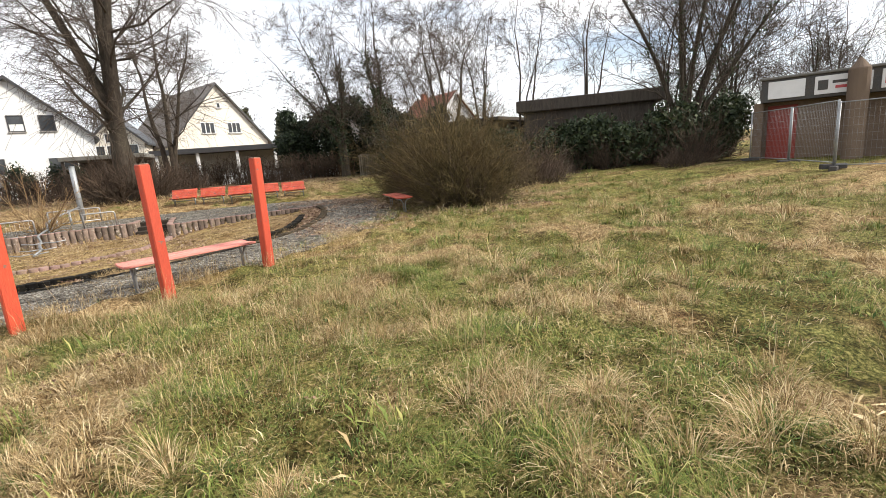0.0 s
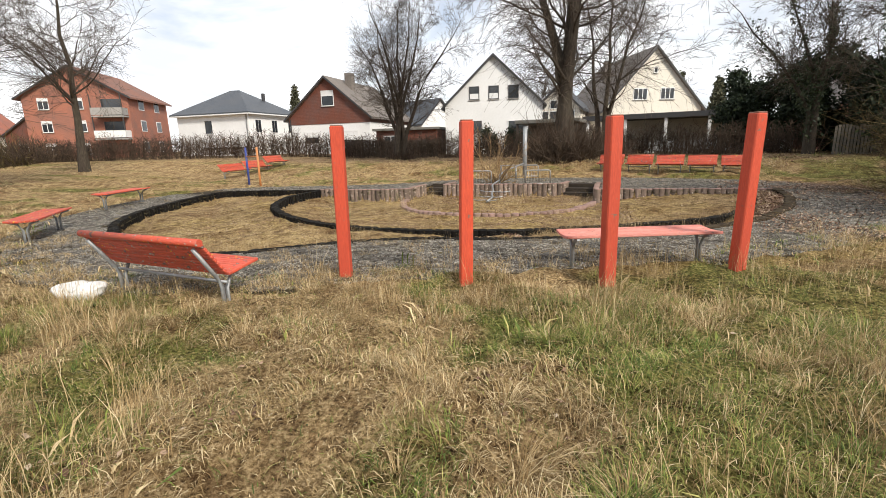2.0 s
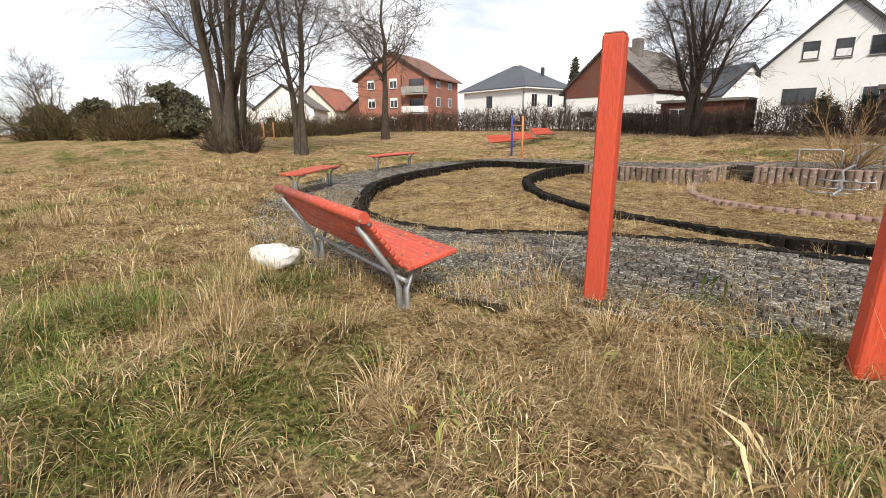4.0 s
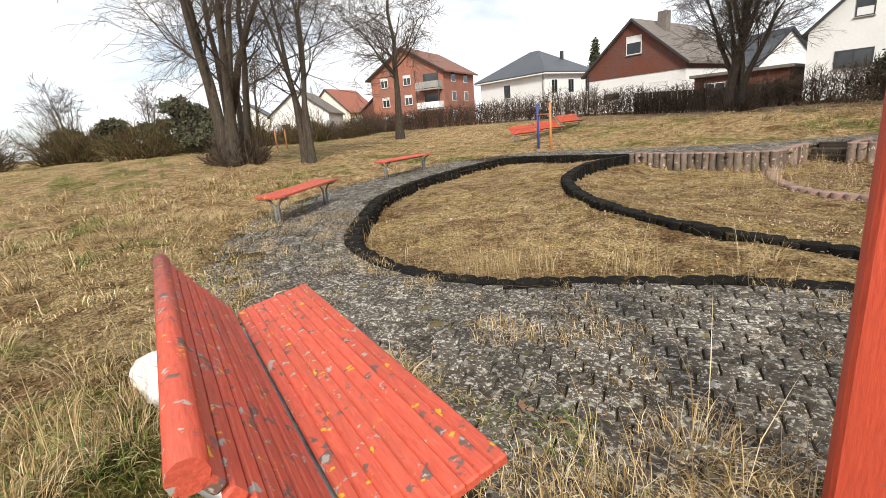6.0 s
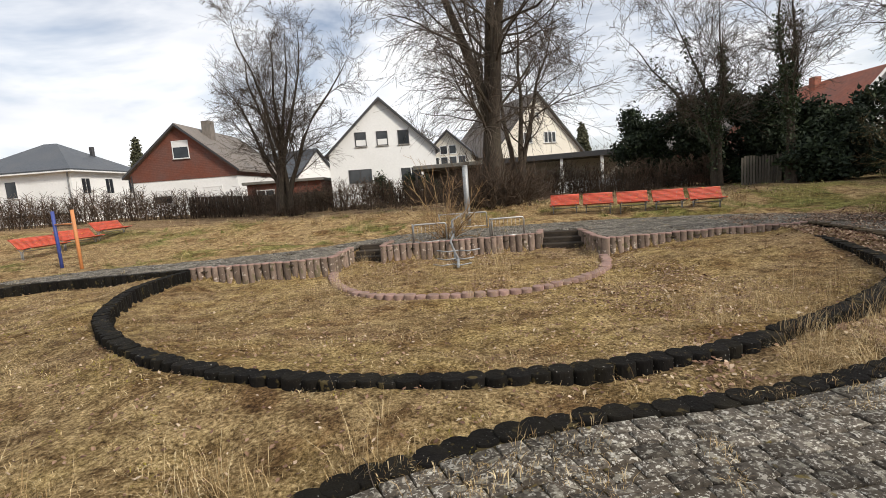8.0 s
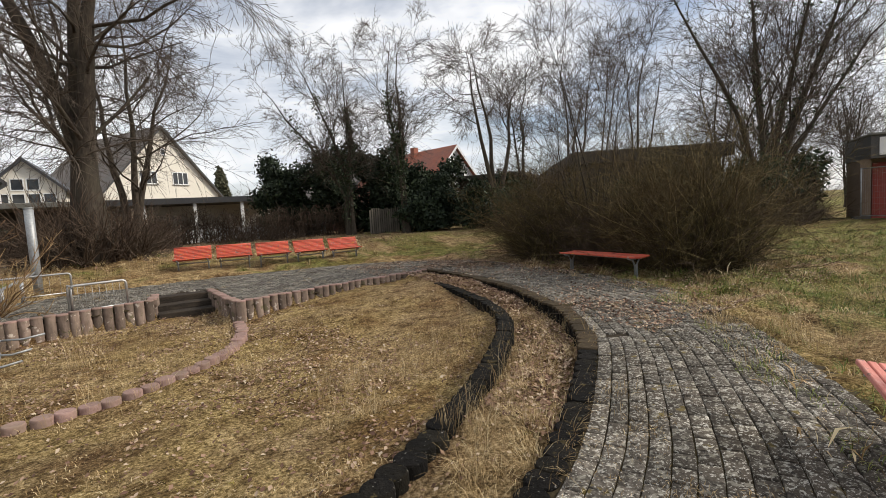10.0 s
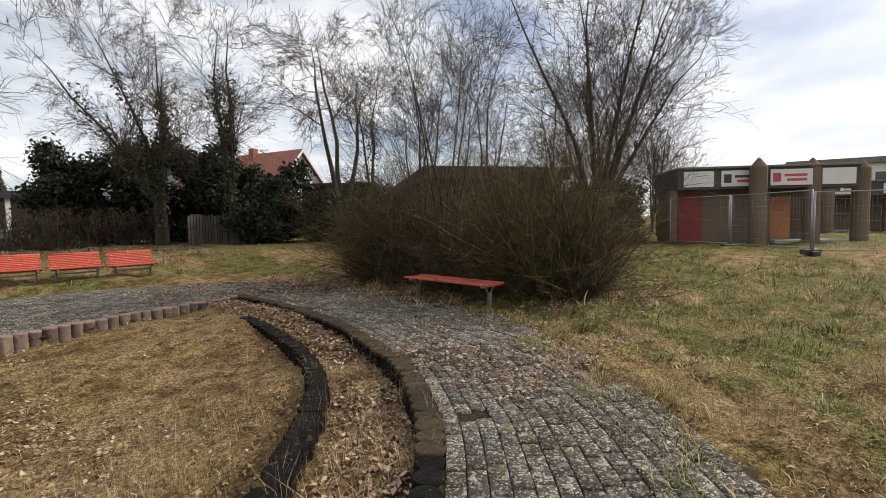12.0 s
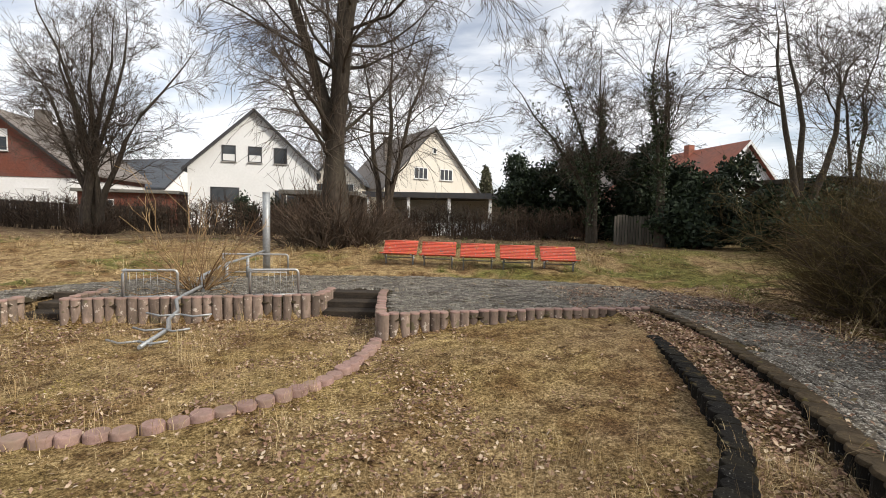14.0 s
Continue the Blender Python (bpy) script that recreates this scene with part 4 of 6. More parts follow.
# ---------------------------------------------------------------- houses
def window(parent, x, z, w, h, y, frame_mat, bars=1, shutter=0.0, sill=True, lower=0.0):
    """A window in a wall that looks along -y: frame, panes, sill."""
    t = 0.07
    bm = bmesh.new()
    add_box(bm, x - w / 2, x + w / 2, y - 0.05, y + 0.04, z, z + t)
    add_box(bm, x - w / 2, x + w / 2, y - 0.05, y + 0.04, z + h - t, z + h)
    for i in range(bars + 1):
        cx = x - w / 2 + t / 2 + (w - t) * i / bars
        add_box(bm, cx - t / 2, cx + t / 2, y - 0.046, y + 0.04, z + t, z + h - t)
    wnd = part("window", bm, frame_mat, parent)
    for i in range(bars):
        a = x - w / 2 + t + (w - t) * i / bars
        b = x - w / 2 + (w - t) * (i + 1) / bars
        part("pane", box(a, b, y - 0.012, y + 0.03, z + t, z + h - t), M["glass"], wnd)
        if shutter > 0:
            part("blind", box(a + 0.01, b - 0.01, y - 0.02, y - 0.014, z + h - t - (h - 2 * t) * shutter, z + h - t), M["trim_white"], wnd, "lowered pale roller blind")
        if lower:
            part("curtain", box(a + 0.01, b - 0.01, y - 0.02, y - 0.014, z + t, z + t + (h - 2 * t) * lower), M["trim_white"], wnd, "white half curtain")
    if sill:
        part("sill", box(x - w / 2 - 0.06, x + w / 2 + 0.06, y - 0.12, y - 0.002, z - 0.06, z), M["concrete"], wnd)
    return wnd


def gable_house(place, yaw, w, depth, eave, apex, wall, roof_mat, label, gable_mat=None, gable_z=None, over=0.35, fascia="trim_dark"):
    """A house whose gable looks along its own -y; place is the foot of the gable's middle."""
    h = thing("house", pose(*place, 0, 0, yaw), label, "house")
    a = w / 2
    gz0 = gable_z if gable_z else None
    bm = bmesh.new()
    if gz0:
        f = a * (apex - gz0) / (apex - eave) if gz0 > eave else a
        prism(bm, [(-a, -1.5), (a, -1.5), (a, gz0), (-a, gz0)], 0, depth)
    else:
        prism(bm, [(-a, -1.5), (a, -1.5), (a, eave), (0, apex), (-a, eave)], 0, depth)
    part("wall", bm, wall, h)
    if gz0:
        bm = bmesh.new()
        prism(bm, [(-a - 0.03, gz0), (a + 0.03, gz0), (a + 0.03, eave), (0, apex), (-a - 0.03, eave)], -0.06, depth)
        part("gable_cladding", bm, gable_mat, h, "brown boarded gable")
    s = (apex - eave) / a
    for sd in (-1, 1):
        bm = bmesh.new()
        ex = a + over
        prism(bm, [(0, apex), (sd * ex, apex - s * ex), (sd * ex, apex - s * ex + 0.22), (0, apex + 0.24)], -over, depth + over)
        rf = part("roof", bm, roof_mat, h)
        bm = bmesh.new()
        prism(bm, [(0, apex - 0.02), (sd * ex, apex - s * ex - 0.02), (sd * ex, apex - s * ex + 0.2), (0, apex + 0.22)], -over - 0.04, -over)
        part("barge_board", bm, M[fascia], rf)
    return h


def chimney(parent, x, y, z, tall, w=0.5, mat="tile_brown"):
    part("chimney", box(x - w / 2, x + w / 2, y - w / 2, y + w / 2, z - 0.8, z + tall, 0.02), M[mat], parent)


# white gabled house
hw = gable_house((-16.2, 47.3, 0.7), 17, 9.5, 11, 4.4, 8.9, M["white_wall"], M["tile_dark"], "white rendered house with a steep gable and dark windows")
for x in (-1.85, 0.05, 1.95):
    window(hw, x, 4.95, 1.0, 1.25, 0, M["trim_dark"], 1, 0, True, 0.45 if x < 1 else 0.0)
window(hw, -2.15, 1.75, 2.05, 1.2, 0, M["trim_dark"], 2)
window(hw, 2.4, 1.6, 1.95, 1.3, 0, M["trim_white"], 2)
window(hw, 2.9, -1.0, 1.4, 0.8, 0, M["trim_dark"], 1)

# cream gabled house with a veranda
hy = gable_house((-2.2, 57.0, 0.8), 30, 10.6, 13, 3.7, 9.6, M["cream_wall"], M["tile_brown"], "cream rendered house with a veranda and a tiled roof")
window(hy, -1.4, 4.6, 1.5, 1.15, 0, M["trim_white"], 3)
window(hy, 1.5, 4.6, 1.5, 1.15, 0, M["trim_white"], 3)
window(hy, 0.1, 7.2, 0.45, 0.6, 0, M["trim_white"], 1)
chimney(hy, -3.0, 5.0, 7.6, 1.6)
ver = thing("veranda", pose(-1.5, 47.5, 0.55, 0, 0, -4), "open veranda with white posts and a flat roof", "veranda")
part("roof", box(-6.0, 7.5, -1.0, 8.0, 2.75, 3.0, 0.03), M["roof_felt"], ver, "grey flat roof")
part("roof_edge", box(-6.05, 7.55, -1.06, -1.0, 2.6, 3.02), M["trim_dark"], ver)
for x in (-5.6, -2.4, 0.8, 4.0, 7.1):
    part("veranda_post", box(x - 0.12, x + 0.12, -0.9, -0.66, -0.5, 2.75, 0.02), M["trim_white"], ver)
part("back_wall", box(-6.0, 7.5, 7.6, 7.9, -0.5, 2.75), M["cream_wall"], ver)
for i in range(3):
    x0 = -5.0 + 4.2 * i
    part("parapet", box(x0, x0 + 3.2, -0.95, -0.75, -0.5, 0.75, 0.02), M["concrete"], ver)

# low glazed gable between the two
gl = gable_house((-11.2, 53.5, 0.6), 0, 4.6, 6, 4.2, 6.4, M["cream_wall"], M["tile_dark"], "small house front with a white glazed gable")
for i in range(4):
    window(gl, -1.35 + 0.9 * i, 2.9, 0.8, 1.1, 0, M["trim_white"], 1, 0, False)
    if i in (1, 2):
        window(gl, -1.35 + 0.9 * i, 4.2, 0.8, 0.9, 0, M["trim_white"], 1, 0, False)
cp = thing("carport", pose(-9.6, 43.5, 0.5, 0, 0, 2), "dark carport with a flat grey roof", "carport")
part("roof", box(-2.6, 2.6, -2.5, 2.5, 2.45, 2.75, 0.03), M["roof_felt"], cp)
for x in (-2.4, 0.0, 2.4):
    for y in (-2.3, 2.3):
        part("carport_post", box(x - 0.08, x + 0.08, y - 0.08, y + 0.08, -0.4, 2.45), M["dark_wood"], cp)
part("back_panel", box(-2.6, 2.6, 2.38, 2.46, -0.4, 2.45), M["dark_wood"], cp)

# brown boarded gable
hb = gable_house((-36.0, 46.8, 0.6), 8, 10.4, 12, 4.3, 8.55, M["white_wall"], M["tile_brown"], "white house with a brown boarded gable", M["brown_clad"], 3.55, 0.5)
window(hb, 0.1, 5.5, 1.6, 1.7, -0.06, M["trim_white"], 1, 0.35)
window(hb, -2.3, 1.35, 1.9, 1.3, 0, M["trim_white"], 1, 0.45)
window(hb, 2.7, 1.2, 1.9, 1.5, 0, M["trim_white"], 1, 1.0)
chimney(hb, 1.2, 3.5, 8.0, 1.4, 0.9)
part("downpipe", box(-5.1, -5.0, -0.12, -0.02, 0, 4.2), M["trim_dark"], hb)
an = thing("annexe", pose(-25.4, 45.5, 0.5, 0, 0, 12), "low brown annexe with a flat roof", "outbuilding")
part("wall", box(-3.0, 3.6, 0, 5, -0.5, 2.5), M["brown_clad"], an)
part("roof", box(-3.3, 3.9, -0.4, 5.3, 2.5, 2.75, 0.03), M["roof_felt"], an)
window(an, -1.4, 0.9, 1.6, 1.1, 0, M["trim_white"], 2)
gable_house((-23.0, 62.0, 0.8), 20, 7.5, 9, 3.2, 6.2, M["white_wall"], M["tile_brown"], "far white house behind the garden")
gable_house((-31.0, 66.0, 0.8), 75, 8.0, 10, 3.6, 7.0, M["white_wall"], M["tile_dark"], "far pale house with a dark roof")

# white hip-roofed house
hn = thing("house", pose(-52.4, 44.5, 0.6, 0, 0, 8), "new white house with a dark hipped roof", "house")
part("wall", box(-5.5, 5.5, 0, 9.5, -1.5, 5.45), M["white_wall"], hn)
bm = bmesh.new()
v = [bm.verts.new(p) for p in ((-6.1, -0.6, 5.4), (6.1, -0.6, 5.4), (6.1, 10.1, 5.4), (-6.1, 10.1, 5.4), (-0.7, 4.7, 8.6), (0.7, 4.7, 8.6), (-6.1, -0.6, 5.25), (6.1, -0.6, 5.25), (6.1, 10.1, 5.25), (-6.1, 10.1, 5.25))]
for q in ((0, 1, 5, 4), (1, 2, 5), (2, 3, 4, 5), (3, 0, 4), (0, 6, 7, 1), (1, 7, 8, 2), (2, 8, 9, 3), (3, 9, 6, 0), (6, 9, 8, 7)):
    bm.faces.new([v[i] for i in q])
rf = part("roof", bm, M["tile_dark"], hn)
part("eave_board", box(-6.12, 6.12, -0.62, 10.12, 5.12, 5.25), M["trim_white"], rf)
chimney(hn, 3.0, 6.5, 7.3, 0.9, 0.35, "trim_dark")
window(hn, -0.6, 2.9, 1.25, 1.7, 0, M["trim_white"], 1)
part("string_course", box(-1.6, 5.52, -0.5, 0, 1.05, 1.2), M["trim_dark"], hn)
for yy in (1.7, 4.9, 8.4):
    wd = part("window", box(5.45, 5.55, yy - 0.6, yy + 0.6, 2.9, 4.6), M["trim_white"], hn)
    part("pane", box(5.54, 5.57, yy - 0.5, yy - 0.03, 3.0, 4.5), M["glass"], wd)
    part("pane", box(5.54, 5.57, yy + 0.03, yy + 0.5, 3.0, 4.5), M["glass"], wd)
part("downpipe", box(5.2, 5.3, -0.12, -0.02, 0, 5.2), M["galv"], hn)

# brick flats with balconies at the corner
ap = gable_house((-67.9, 37.6, 0.6), 34, 12.1, 11.5, 7.9, 11.4, M["brick_wall"], M["tile_rust"], "red brick block of flats with corner balconies", None, None, 0.6)
for fl in range(3):
    z = 0.9 + 2.75 * fl
    for x in (-3.7, 0.2):
        window(ap, x, z, 1.25, 1.4, 0, M["trim_white"], 2, 0.25)
    for yy in (3.4, 8.0):
        wd = part("window", box(6.0, 6.1, yy - 0.75, yy + 0.75, z, z + 1.45), M["trim_white"], ap)
        for k in (-1, 1):
            part("pane", box(6.09, 6.12, yy - 0.34 + 0.34 * k, yy + 0.30 + 0.34 * k, z + 0.1, z + 1.35), M["glass"], wd)
for fl in range(2):
    z = 2.75 + 2.75 * fl
    bal = part("balcony", box(2.3, 5.9, -1.6, 0.0, z - 0.18, z), M["concrete"], ap, "concrete balcony with pale railings")
    part("balcony_front", box(2.3, 5.9, -1.6, -1.54, z + 0.08, z + 0.95, 0.01), M["trim_white"] if fl == 0 else M["concrete"], bal)
    part("balcony_side", box(5.84, 5.9, -1.54, -0.02, z + 0.08, z + 0.95, 0.01), M["trim_white"] if fl == 0 else M["concrete"], bal)
    part("balcony_door", box(2.9, 5.3, -0.06, -0.004, z, z + 2.1), M["glass"], bal)
    for x in (2.35, 5.85):
        part("balcony_post", box(x - 0.05, x + 0.05, -1.53, -1.43, z, z + 2.57), M["dark_metal"], bal)

# further houses to the west
for (x, y, yaw, w, e, a, wm_, rm_) in ((-78, 24, 60, 9, 3.6, 7.0, "white_wall", "tile_brown"), (-92, 33, 40, 9, 4.0, 8.2, "cream_wall", "tile_red"), (-100, 20, 70, 10, 3.5, 7.0, "white_wall", "tile_dark"), (-84, 40, 20, 10, 3.6, 6.4, "brown_clad", "tile_brown")):
    hh = gable_house((x, y, 0.8), yaw, w, 11, e, a, M[wm_], M[rm_], "far house beyond the western lawn")
    for wx in (-2.2, 2.0):
        window(hh, wx, 1.2, 1.4, 1.2, 0, M["trim_white"], 1)

# red-roofed house on the east side
hr = gable_house((17.7, 39.5, 0.5), 12, 7.4, 6.5, 2.2, 6.1, M["white_wall"], M["tile_red"], "white house with a red tiled roof and a roof light", None, None, 0.3, "trim_white")
window(hr, 0.5, 3.4, 0.8, 0.8, 0, M["trim_dark"], 1)
window(hr, -1.2, 0.8, 1.2, 1.2, 0, M["trim_white"], 1)
chimney(hr, -0.3, 4.6, 6.0, 0.7, 0.5, "tile_red")
hr2 = gable_house((12.6, 43.5, 0.5), 12, 6.0, 8, 2.9, 5.6, M["brown_clad"], M["tile_brown"], "dark gabled house behind the evergreens")
shed = thing("shed", pose(19.6, 33.5, 0.4, 0, 0, 35), "dark timber shed with a flat roof", "shed")
part("wall", box(-3, 3, 0, 4, -0.5, 3.2), M["dark_wood"], shed)
part("roof", box(-3.6, 3.6, -0.8, 4.4, 3.2, 3.45, 0.03), M["dark_wood"], shed)
hall = thing("low_hall", pose(26.5, 27.5, 0.0, 0, 0, 52), "long low dark building with a felt roof", "building")
part("wall", box(-9, 9, 0, 7, -0.5, 3.5), M["dark_wood"], hall)
part("roof", box(-9.4, 9.4, -0.5, 7.4, 3.5, 4.15, 0.04), M["dark_wood"], hall, "dark flat roof with a deep edge")

# ---------------------------------------------------------------- shop building with round columns
def shop_wing(place, long, first, signs, label, deep=8.0):
    """A flat-roofed shop wing; its own x runs along the front, y goes back from it."""
    shop = thing("shop_building", pose(*place, 0, 0, -59), label, "building")
    part("wall", box(0.0, first, 0.0, deep, -0.3, 2.45), M["pebbledash"], shop)
    part("wall", box(first, long, 1.6, deep, -0.3, 2.45), M["pebbledash"], shop)
    part("corner_pillar", box(-0.3, 0.05, -0.5, 0.0, -0.3, 2.45, 0.02), M["pebbledash"], shop)
    part("red_door", box(0.2, 1.25, -0.07, 0.0, -0.1, 2.3, 0.01), M["red_door"], shop, "rust red steel door")
    part("shop_door", box(first + 0.7, first + 1.6, 1.5, 1.6, 0.0, 2.15, 0.01), M["orange"], shop, "orange brown wooden shop door")
    part("roof", box(-0.1, long + 0.2, -0.9, deep + 0.3, 3.36, 3.46, 0.02), M["roof_felt"], shop, "flat felt roof")
    part("fascia", box(-0.05, long + 0.1, -0.78, deep + 0.1, 2.45, 3.36), M["dark_metal"], shop, "dark sign band")
    part("step", box(first, first + 3.0, -0.4, 1.5, -0.3, 0.12, 0.02), M["concrete"], shop)
    for i, (x, w, red) in enumerate(signs):
        sg = part("sign", box(x, x + w, -0.846, -0.784, 2.56, 3.26, 0.008), M["sign_white"], shop, "faded white shop sign")
        if w < 1.4:
            continue
        for k in range(2):
            mat = M["sign_red"] if red or k else M["dark_metal"]
            part("sign_bar", box(x + 0.55 + 0.1 * k, x + w - 0.25, -0.856, -0.848, 2.94 - 0.2 * k, 3.05 - 0.2 * k), mat, sg)
        part("sign_mark", box(x + 0.1, x + 0.42, -0.856, -0.848, 2.72, 3.1, 0.004), M["sign_red"] if red else M["dark_metal"], sg)
    return shop


shop_wing((21.7, 15.0, 0.2), 7.2, 4.2, ((0.2, 1.25, 0), (1.75, 1.75, 0), (3.75, 1.7, 1), (5.8, 1.3, 1)), "brown pebbledash shop building with a sign band", 2.4)
shop_wing((38.0, 12.6, 0.2), 15.0, 3.0, ((0.6, 1.8, 1), (3.4, 1.8, 0), (6.4, 2.0, 1)), "further brown shop wing across a small yard")


def column(x, y, tall, r):
    bm = bmesh.new()
    rows = [(-0.3, r), (tall - 0.42, r), (tall - 0.38, r * 0.97), (tall, r * 0.12)]
    rings = [[bm.verts.new((q * math.cos(2 * math.pi * k / 16), q * math.sin(2 * math.pi * k / 16), z)) for k in range(16)] for z, q in rows]
    for a, b in zip(rings, rings[1:]):
        for k in range(16):
            bm.faces.new((a[k], a[(k + 1) % 16], b[(k + 1) % 16], b[k]))
    bm.faces.new(rings[-1])
    ob = part("column", bm, M["pebbledash"], None)
    ob.matrix_world = pose(x, y, 0.16)
    return tagged(ob, "round brown pebbledash column with a pointed cap", "column", "columns before the shops")


for x, y in ((22.2, 11.72), (24.1, 9.95), (26.6, 8.26), (38.0, 9.5), (41.5, 6.3)):
    column(x, y, 3.78, 0.34)
blk = thing("office_block", pose(62, -1.0, 0.2, 0, 0, -82), "pale flat-roofed building with a window band", "building")
part("wall", box(-14, 14, 0, 12, -0.5, 6.2), M["cream_wall"], blk)
part("roof", box(-14.4, 14.4, -0.4, 12.4, 6.2, 6.8, 0.03), M["roof_felt"], blk)
for i in range(9):
    window(blk, -12.2 + 3.0 * i, 3.9, 2.2, 1.5, 0, M["trim_white"], 2, 0, False)


def mesh_fence(a, b):
    d = Vector((b[0] - a[0], b[1] - a[1], 0))
    L = d.length
    f = thing("site_fence", pose(a[0], a[1], gz(*a), 0, 0, math.degrees(math.atan2(d.y, d.x))), "galvanised wire site fence panel on dark feet", "fence", "site fence panels")
    for x in (0.0, L):
        bm = bmesh.new()
        rod(bm, [(x, 0, 0.02), (x, 0, 2.08)], 0.028, 8)
        part("fence_post", bm, M["galv"], f)
        part("foot", box(x - 0.1, x + 0.1, -0.35, 0.35, -0.05, 0.12, 0.02), M["dark_metal"], f, "dark rubber foot")
    for z in (0.15, 2.05):
        bm = bmesh.new()
        rod(bm, [(0, 0, z), (L, 0, z)], 0.019, 6)
        part("rail", bm, M["galv"], f)
    bm = bmesh.new()
    for i in range(1, 30):
        rod(bm, [(L * i / 30, 0, 0.15), (L * i / 30, 0, 2.05)], 0.0022, 3)
    for i in range(1, 8):
        rod(bm, [(0, 0, 0.15 + 1.9 * i / 8), (L, 0, 0.15 + 1.9 * i / 8)], 0.0022, 3)
    part("wire_mesh", bm, M["galv"], f, "thin galvanised wires")
    return f


mesh_fence((20.9, 14.9), (19.44, 12.37))
mesh_fence((19.40, 12.30), (17.43, 9.73))
mesh_fence((17.38, 9.66), (18.6, 6.4))

# plank fence behind the eastern lawn and beside the evergreens
pf = thing("plank_fence", pose(0, 0, 0), "dark rotten plank fence under ivy", "fence")
pl = even([(11.5, 26.5), (14.0, 23.9), (18.0, 20.4), (21.2, 17.9)], 0.19)
pme = bpy.data.meshes.new("plank")
bm = box(-0.075, 0.075, -0.012, 0.012, -0.2, 1.5, 0.004)
bm.to_mesh(pme)
bm.free()
pme.materials.append(M["dark_wood"])
for i, (x, y) in enumerate(pl):
    o = new("plank", pme)
    o.parent = pf
    o.matrix_basis = pose(x, y, gz(x, y), RNG.uniform(-3, 3), RNG.uniform(-2, 2), -42 + RNG.uniform(-4, 4)) @ Matrix.Diagonal((1, 1, RNG.uniform(0.8, 1.1), 1))
pg = thing("picket_fence", pose(8.2, 33.4, 0.45), "greyed vertical picket fence beside evergreens", "fence")
for i in range(14):
    part("picket", box(-0.9 + 0.14 * i, -0.8 + 0.14 * i, -0.02, 0.02, -0.2, 1.45 + 0.06 * RNG.uniform(-1, 1)), M["grey_wood"], pg)

# ---------------------------------------------------------------- trees
bare_tree("tree", (-5.41, 27.2, 0.5), [(0.01, 0.0, 1.0), (0.13, -0.02, 0.95), (-0.21, 0.03, 0.86)], 17.0, 0.54, 31, "big bare tree with thick forked stems and drooping twigs", (18, 9, 7, 3), 62, 0.05, 0.34, 0.20, -0.14, 0, 0.009, 0.20, 0.32, 0.012, 0.5)
bare_tree("tree", (-18.58, 33.2, 0.3), [(0.0, 0, 1), (-0.2, 0.05, 0.95), (0.22, 0.0, 0.95), (-0.09, -0.1, 0.98), (0.10, 0.12, 0.97), (-0.3, 0.0, 0.82), (0.31, 0.05, 0.82)], 12.0, 0.27, 32, "bare round-crowned tree with several steep stems", (13, 7, 6, 3), 34, 0.02, 0.30, 0.22, 0.0, 0, 0.008, 0.16, 0.34)
bare_tree("tree", (-4.2, 33.5, 0.6), [(0.0, 0, 1), (0.15, 0, 0.9), (-0.12, 0.1, 0.95)], 11.5, 0.27, 33, "bare spreading tree in front of the cream house", (11, 7, 6, 3), 52, 0.05, 0.38, 0.25, -0.03, 0, 0.008, 0.15)
bare_tree("tree", (-24.46, 10.58, 0.1), [(0.0, 0, 1), (-0.16, 0.12, 0.95), (0.16, 0.04, 0.92), (0.05, -0.16, 0.9)], 10.5, 0.21, 34, "slim bare tree on the western lawn", (11, 7, 6, 3), 50, 0.04, 0.36, 0.28, 0.0, 0, 0.007, 0.22)
bare_tree("tree", (-34.3, 19.8, 0.55), [(0.02, 0, 1)], 13.0, 0.27, 35, "bare tree with level limbs before the brick flats", (26, 9, 7, 3), 66, 0.05, 0.36, 0.26, -0.02, 0, 0.009, 0.0, 0.42)
bare_tree("tree", (-27.6, 7.84, 0.35), [(0.0, 0, 1), (-0.26, -0.1, 0.95), (0.22, 0.1, 0.97), (-0.12, 0.15, 0.9), (0.4, 0.1, 0.75)], 15.0, 0.33, 36, "group of dark bare stems with wide limbs", (9, 7, 6, 3), 58, 0.05, 0.42, 0.28, -0.03, 0, 0.009, 0.08, 0.36, 0.02, 2.1)
bare_tree("tree", (-30.5, 8.6, 0.4), [(-0.1, 0, 1), (-0.36, 0.0, 0.9), (0.08, 0.1, 1)], 13.5, 0.30, 37, "dark bare tree with long side limbs", (9, 7, 6, 3), 62, 0.04, 0.46, 0.25, -0.03, 0, 0.009, 0.1, 0.36, 0.02, 2.4)
bare_tree("tree", (8.63, 31.5, 0.5), [(0.03, 0, 1), (-0.10, 0.06, 0.95)], 11.3, 0.22, 38, "bare tree with dark ivy up its stems", (12, 7, 6, 3), 40, 0.03, 0.30, 0.3, 0.0, 70, 0.008, 0.3, 0.35)
bare_tree("tree", (6.6, 34.5, 0.5), [(0.0, 0, 0.95), (-0.26, 0, 0.95), (-0.40, 0.05, 0.82), (0.14, 0.05, 0.85)], 11.0, 0.22, 39, "bare leaning tree with dark ivy up its stems", (11, 7, 6, 3), 32, 0.02, 0.30, 0.28, 0.02, 46, 0.008, 0.25, 0.32)
bare_tree("tree", (11.6, 26.6, 0.4), [(-0.17, 0.05, 0.96), (0.0, 0.0, 1.0), (0.13, -0.05, 0.95)], 9.6, 0.24, 40, "bare tree with three dark bent stems", (8, 7, 6, 4), 66, -0.02, 0.34, 0.55, 0.0, 0, 0.008, 0.1, 0.5, 0.034)
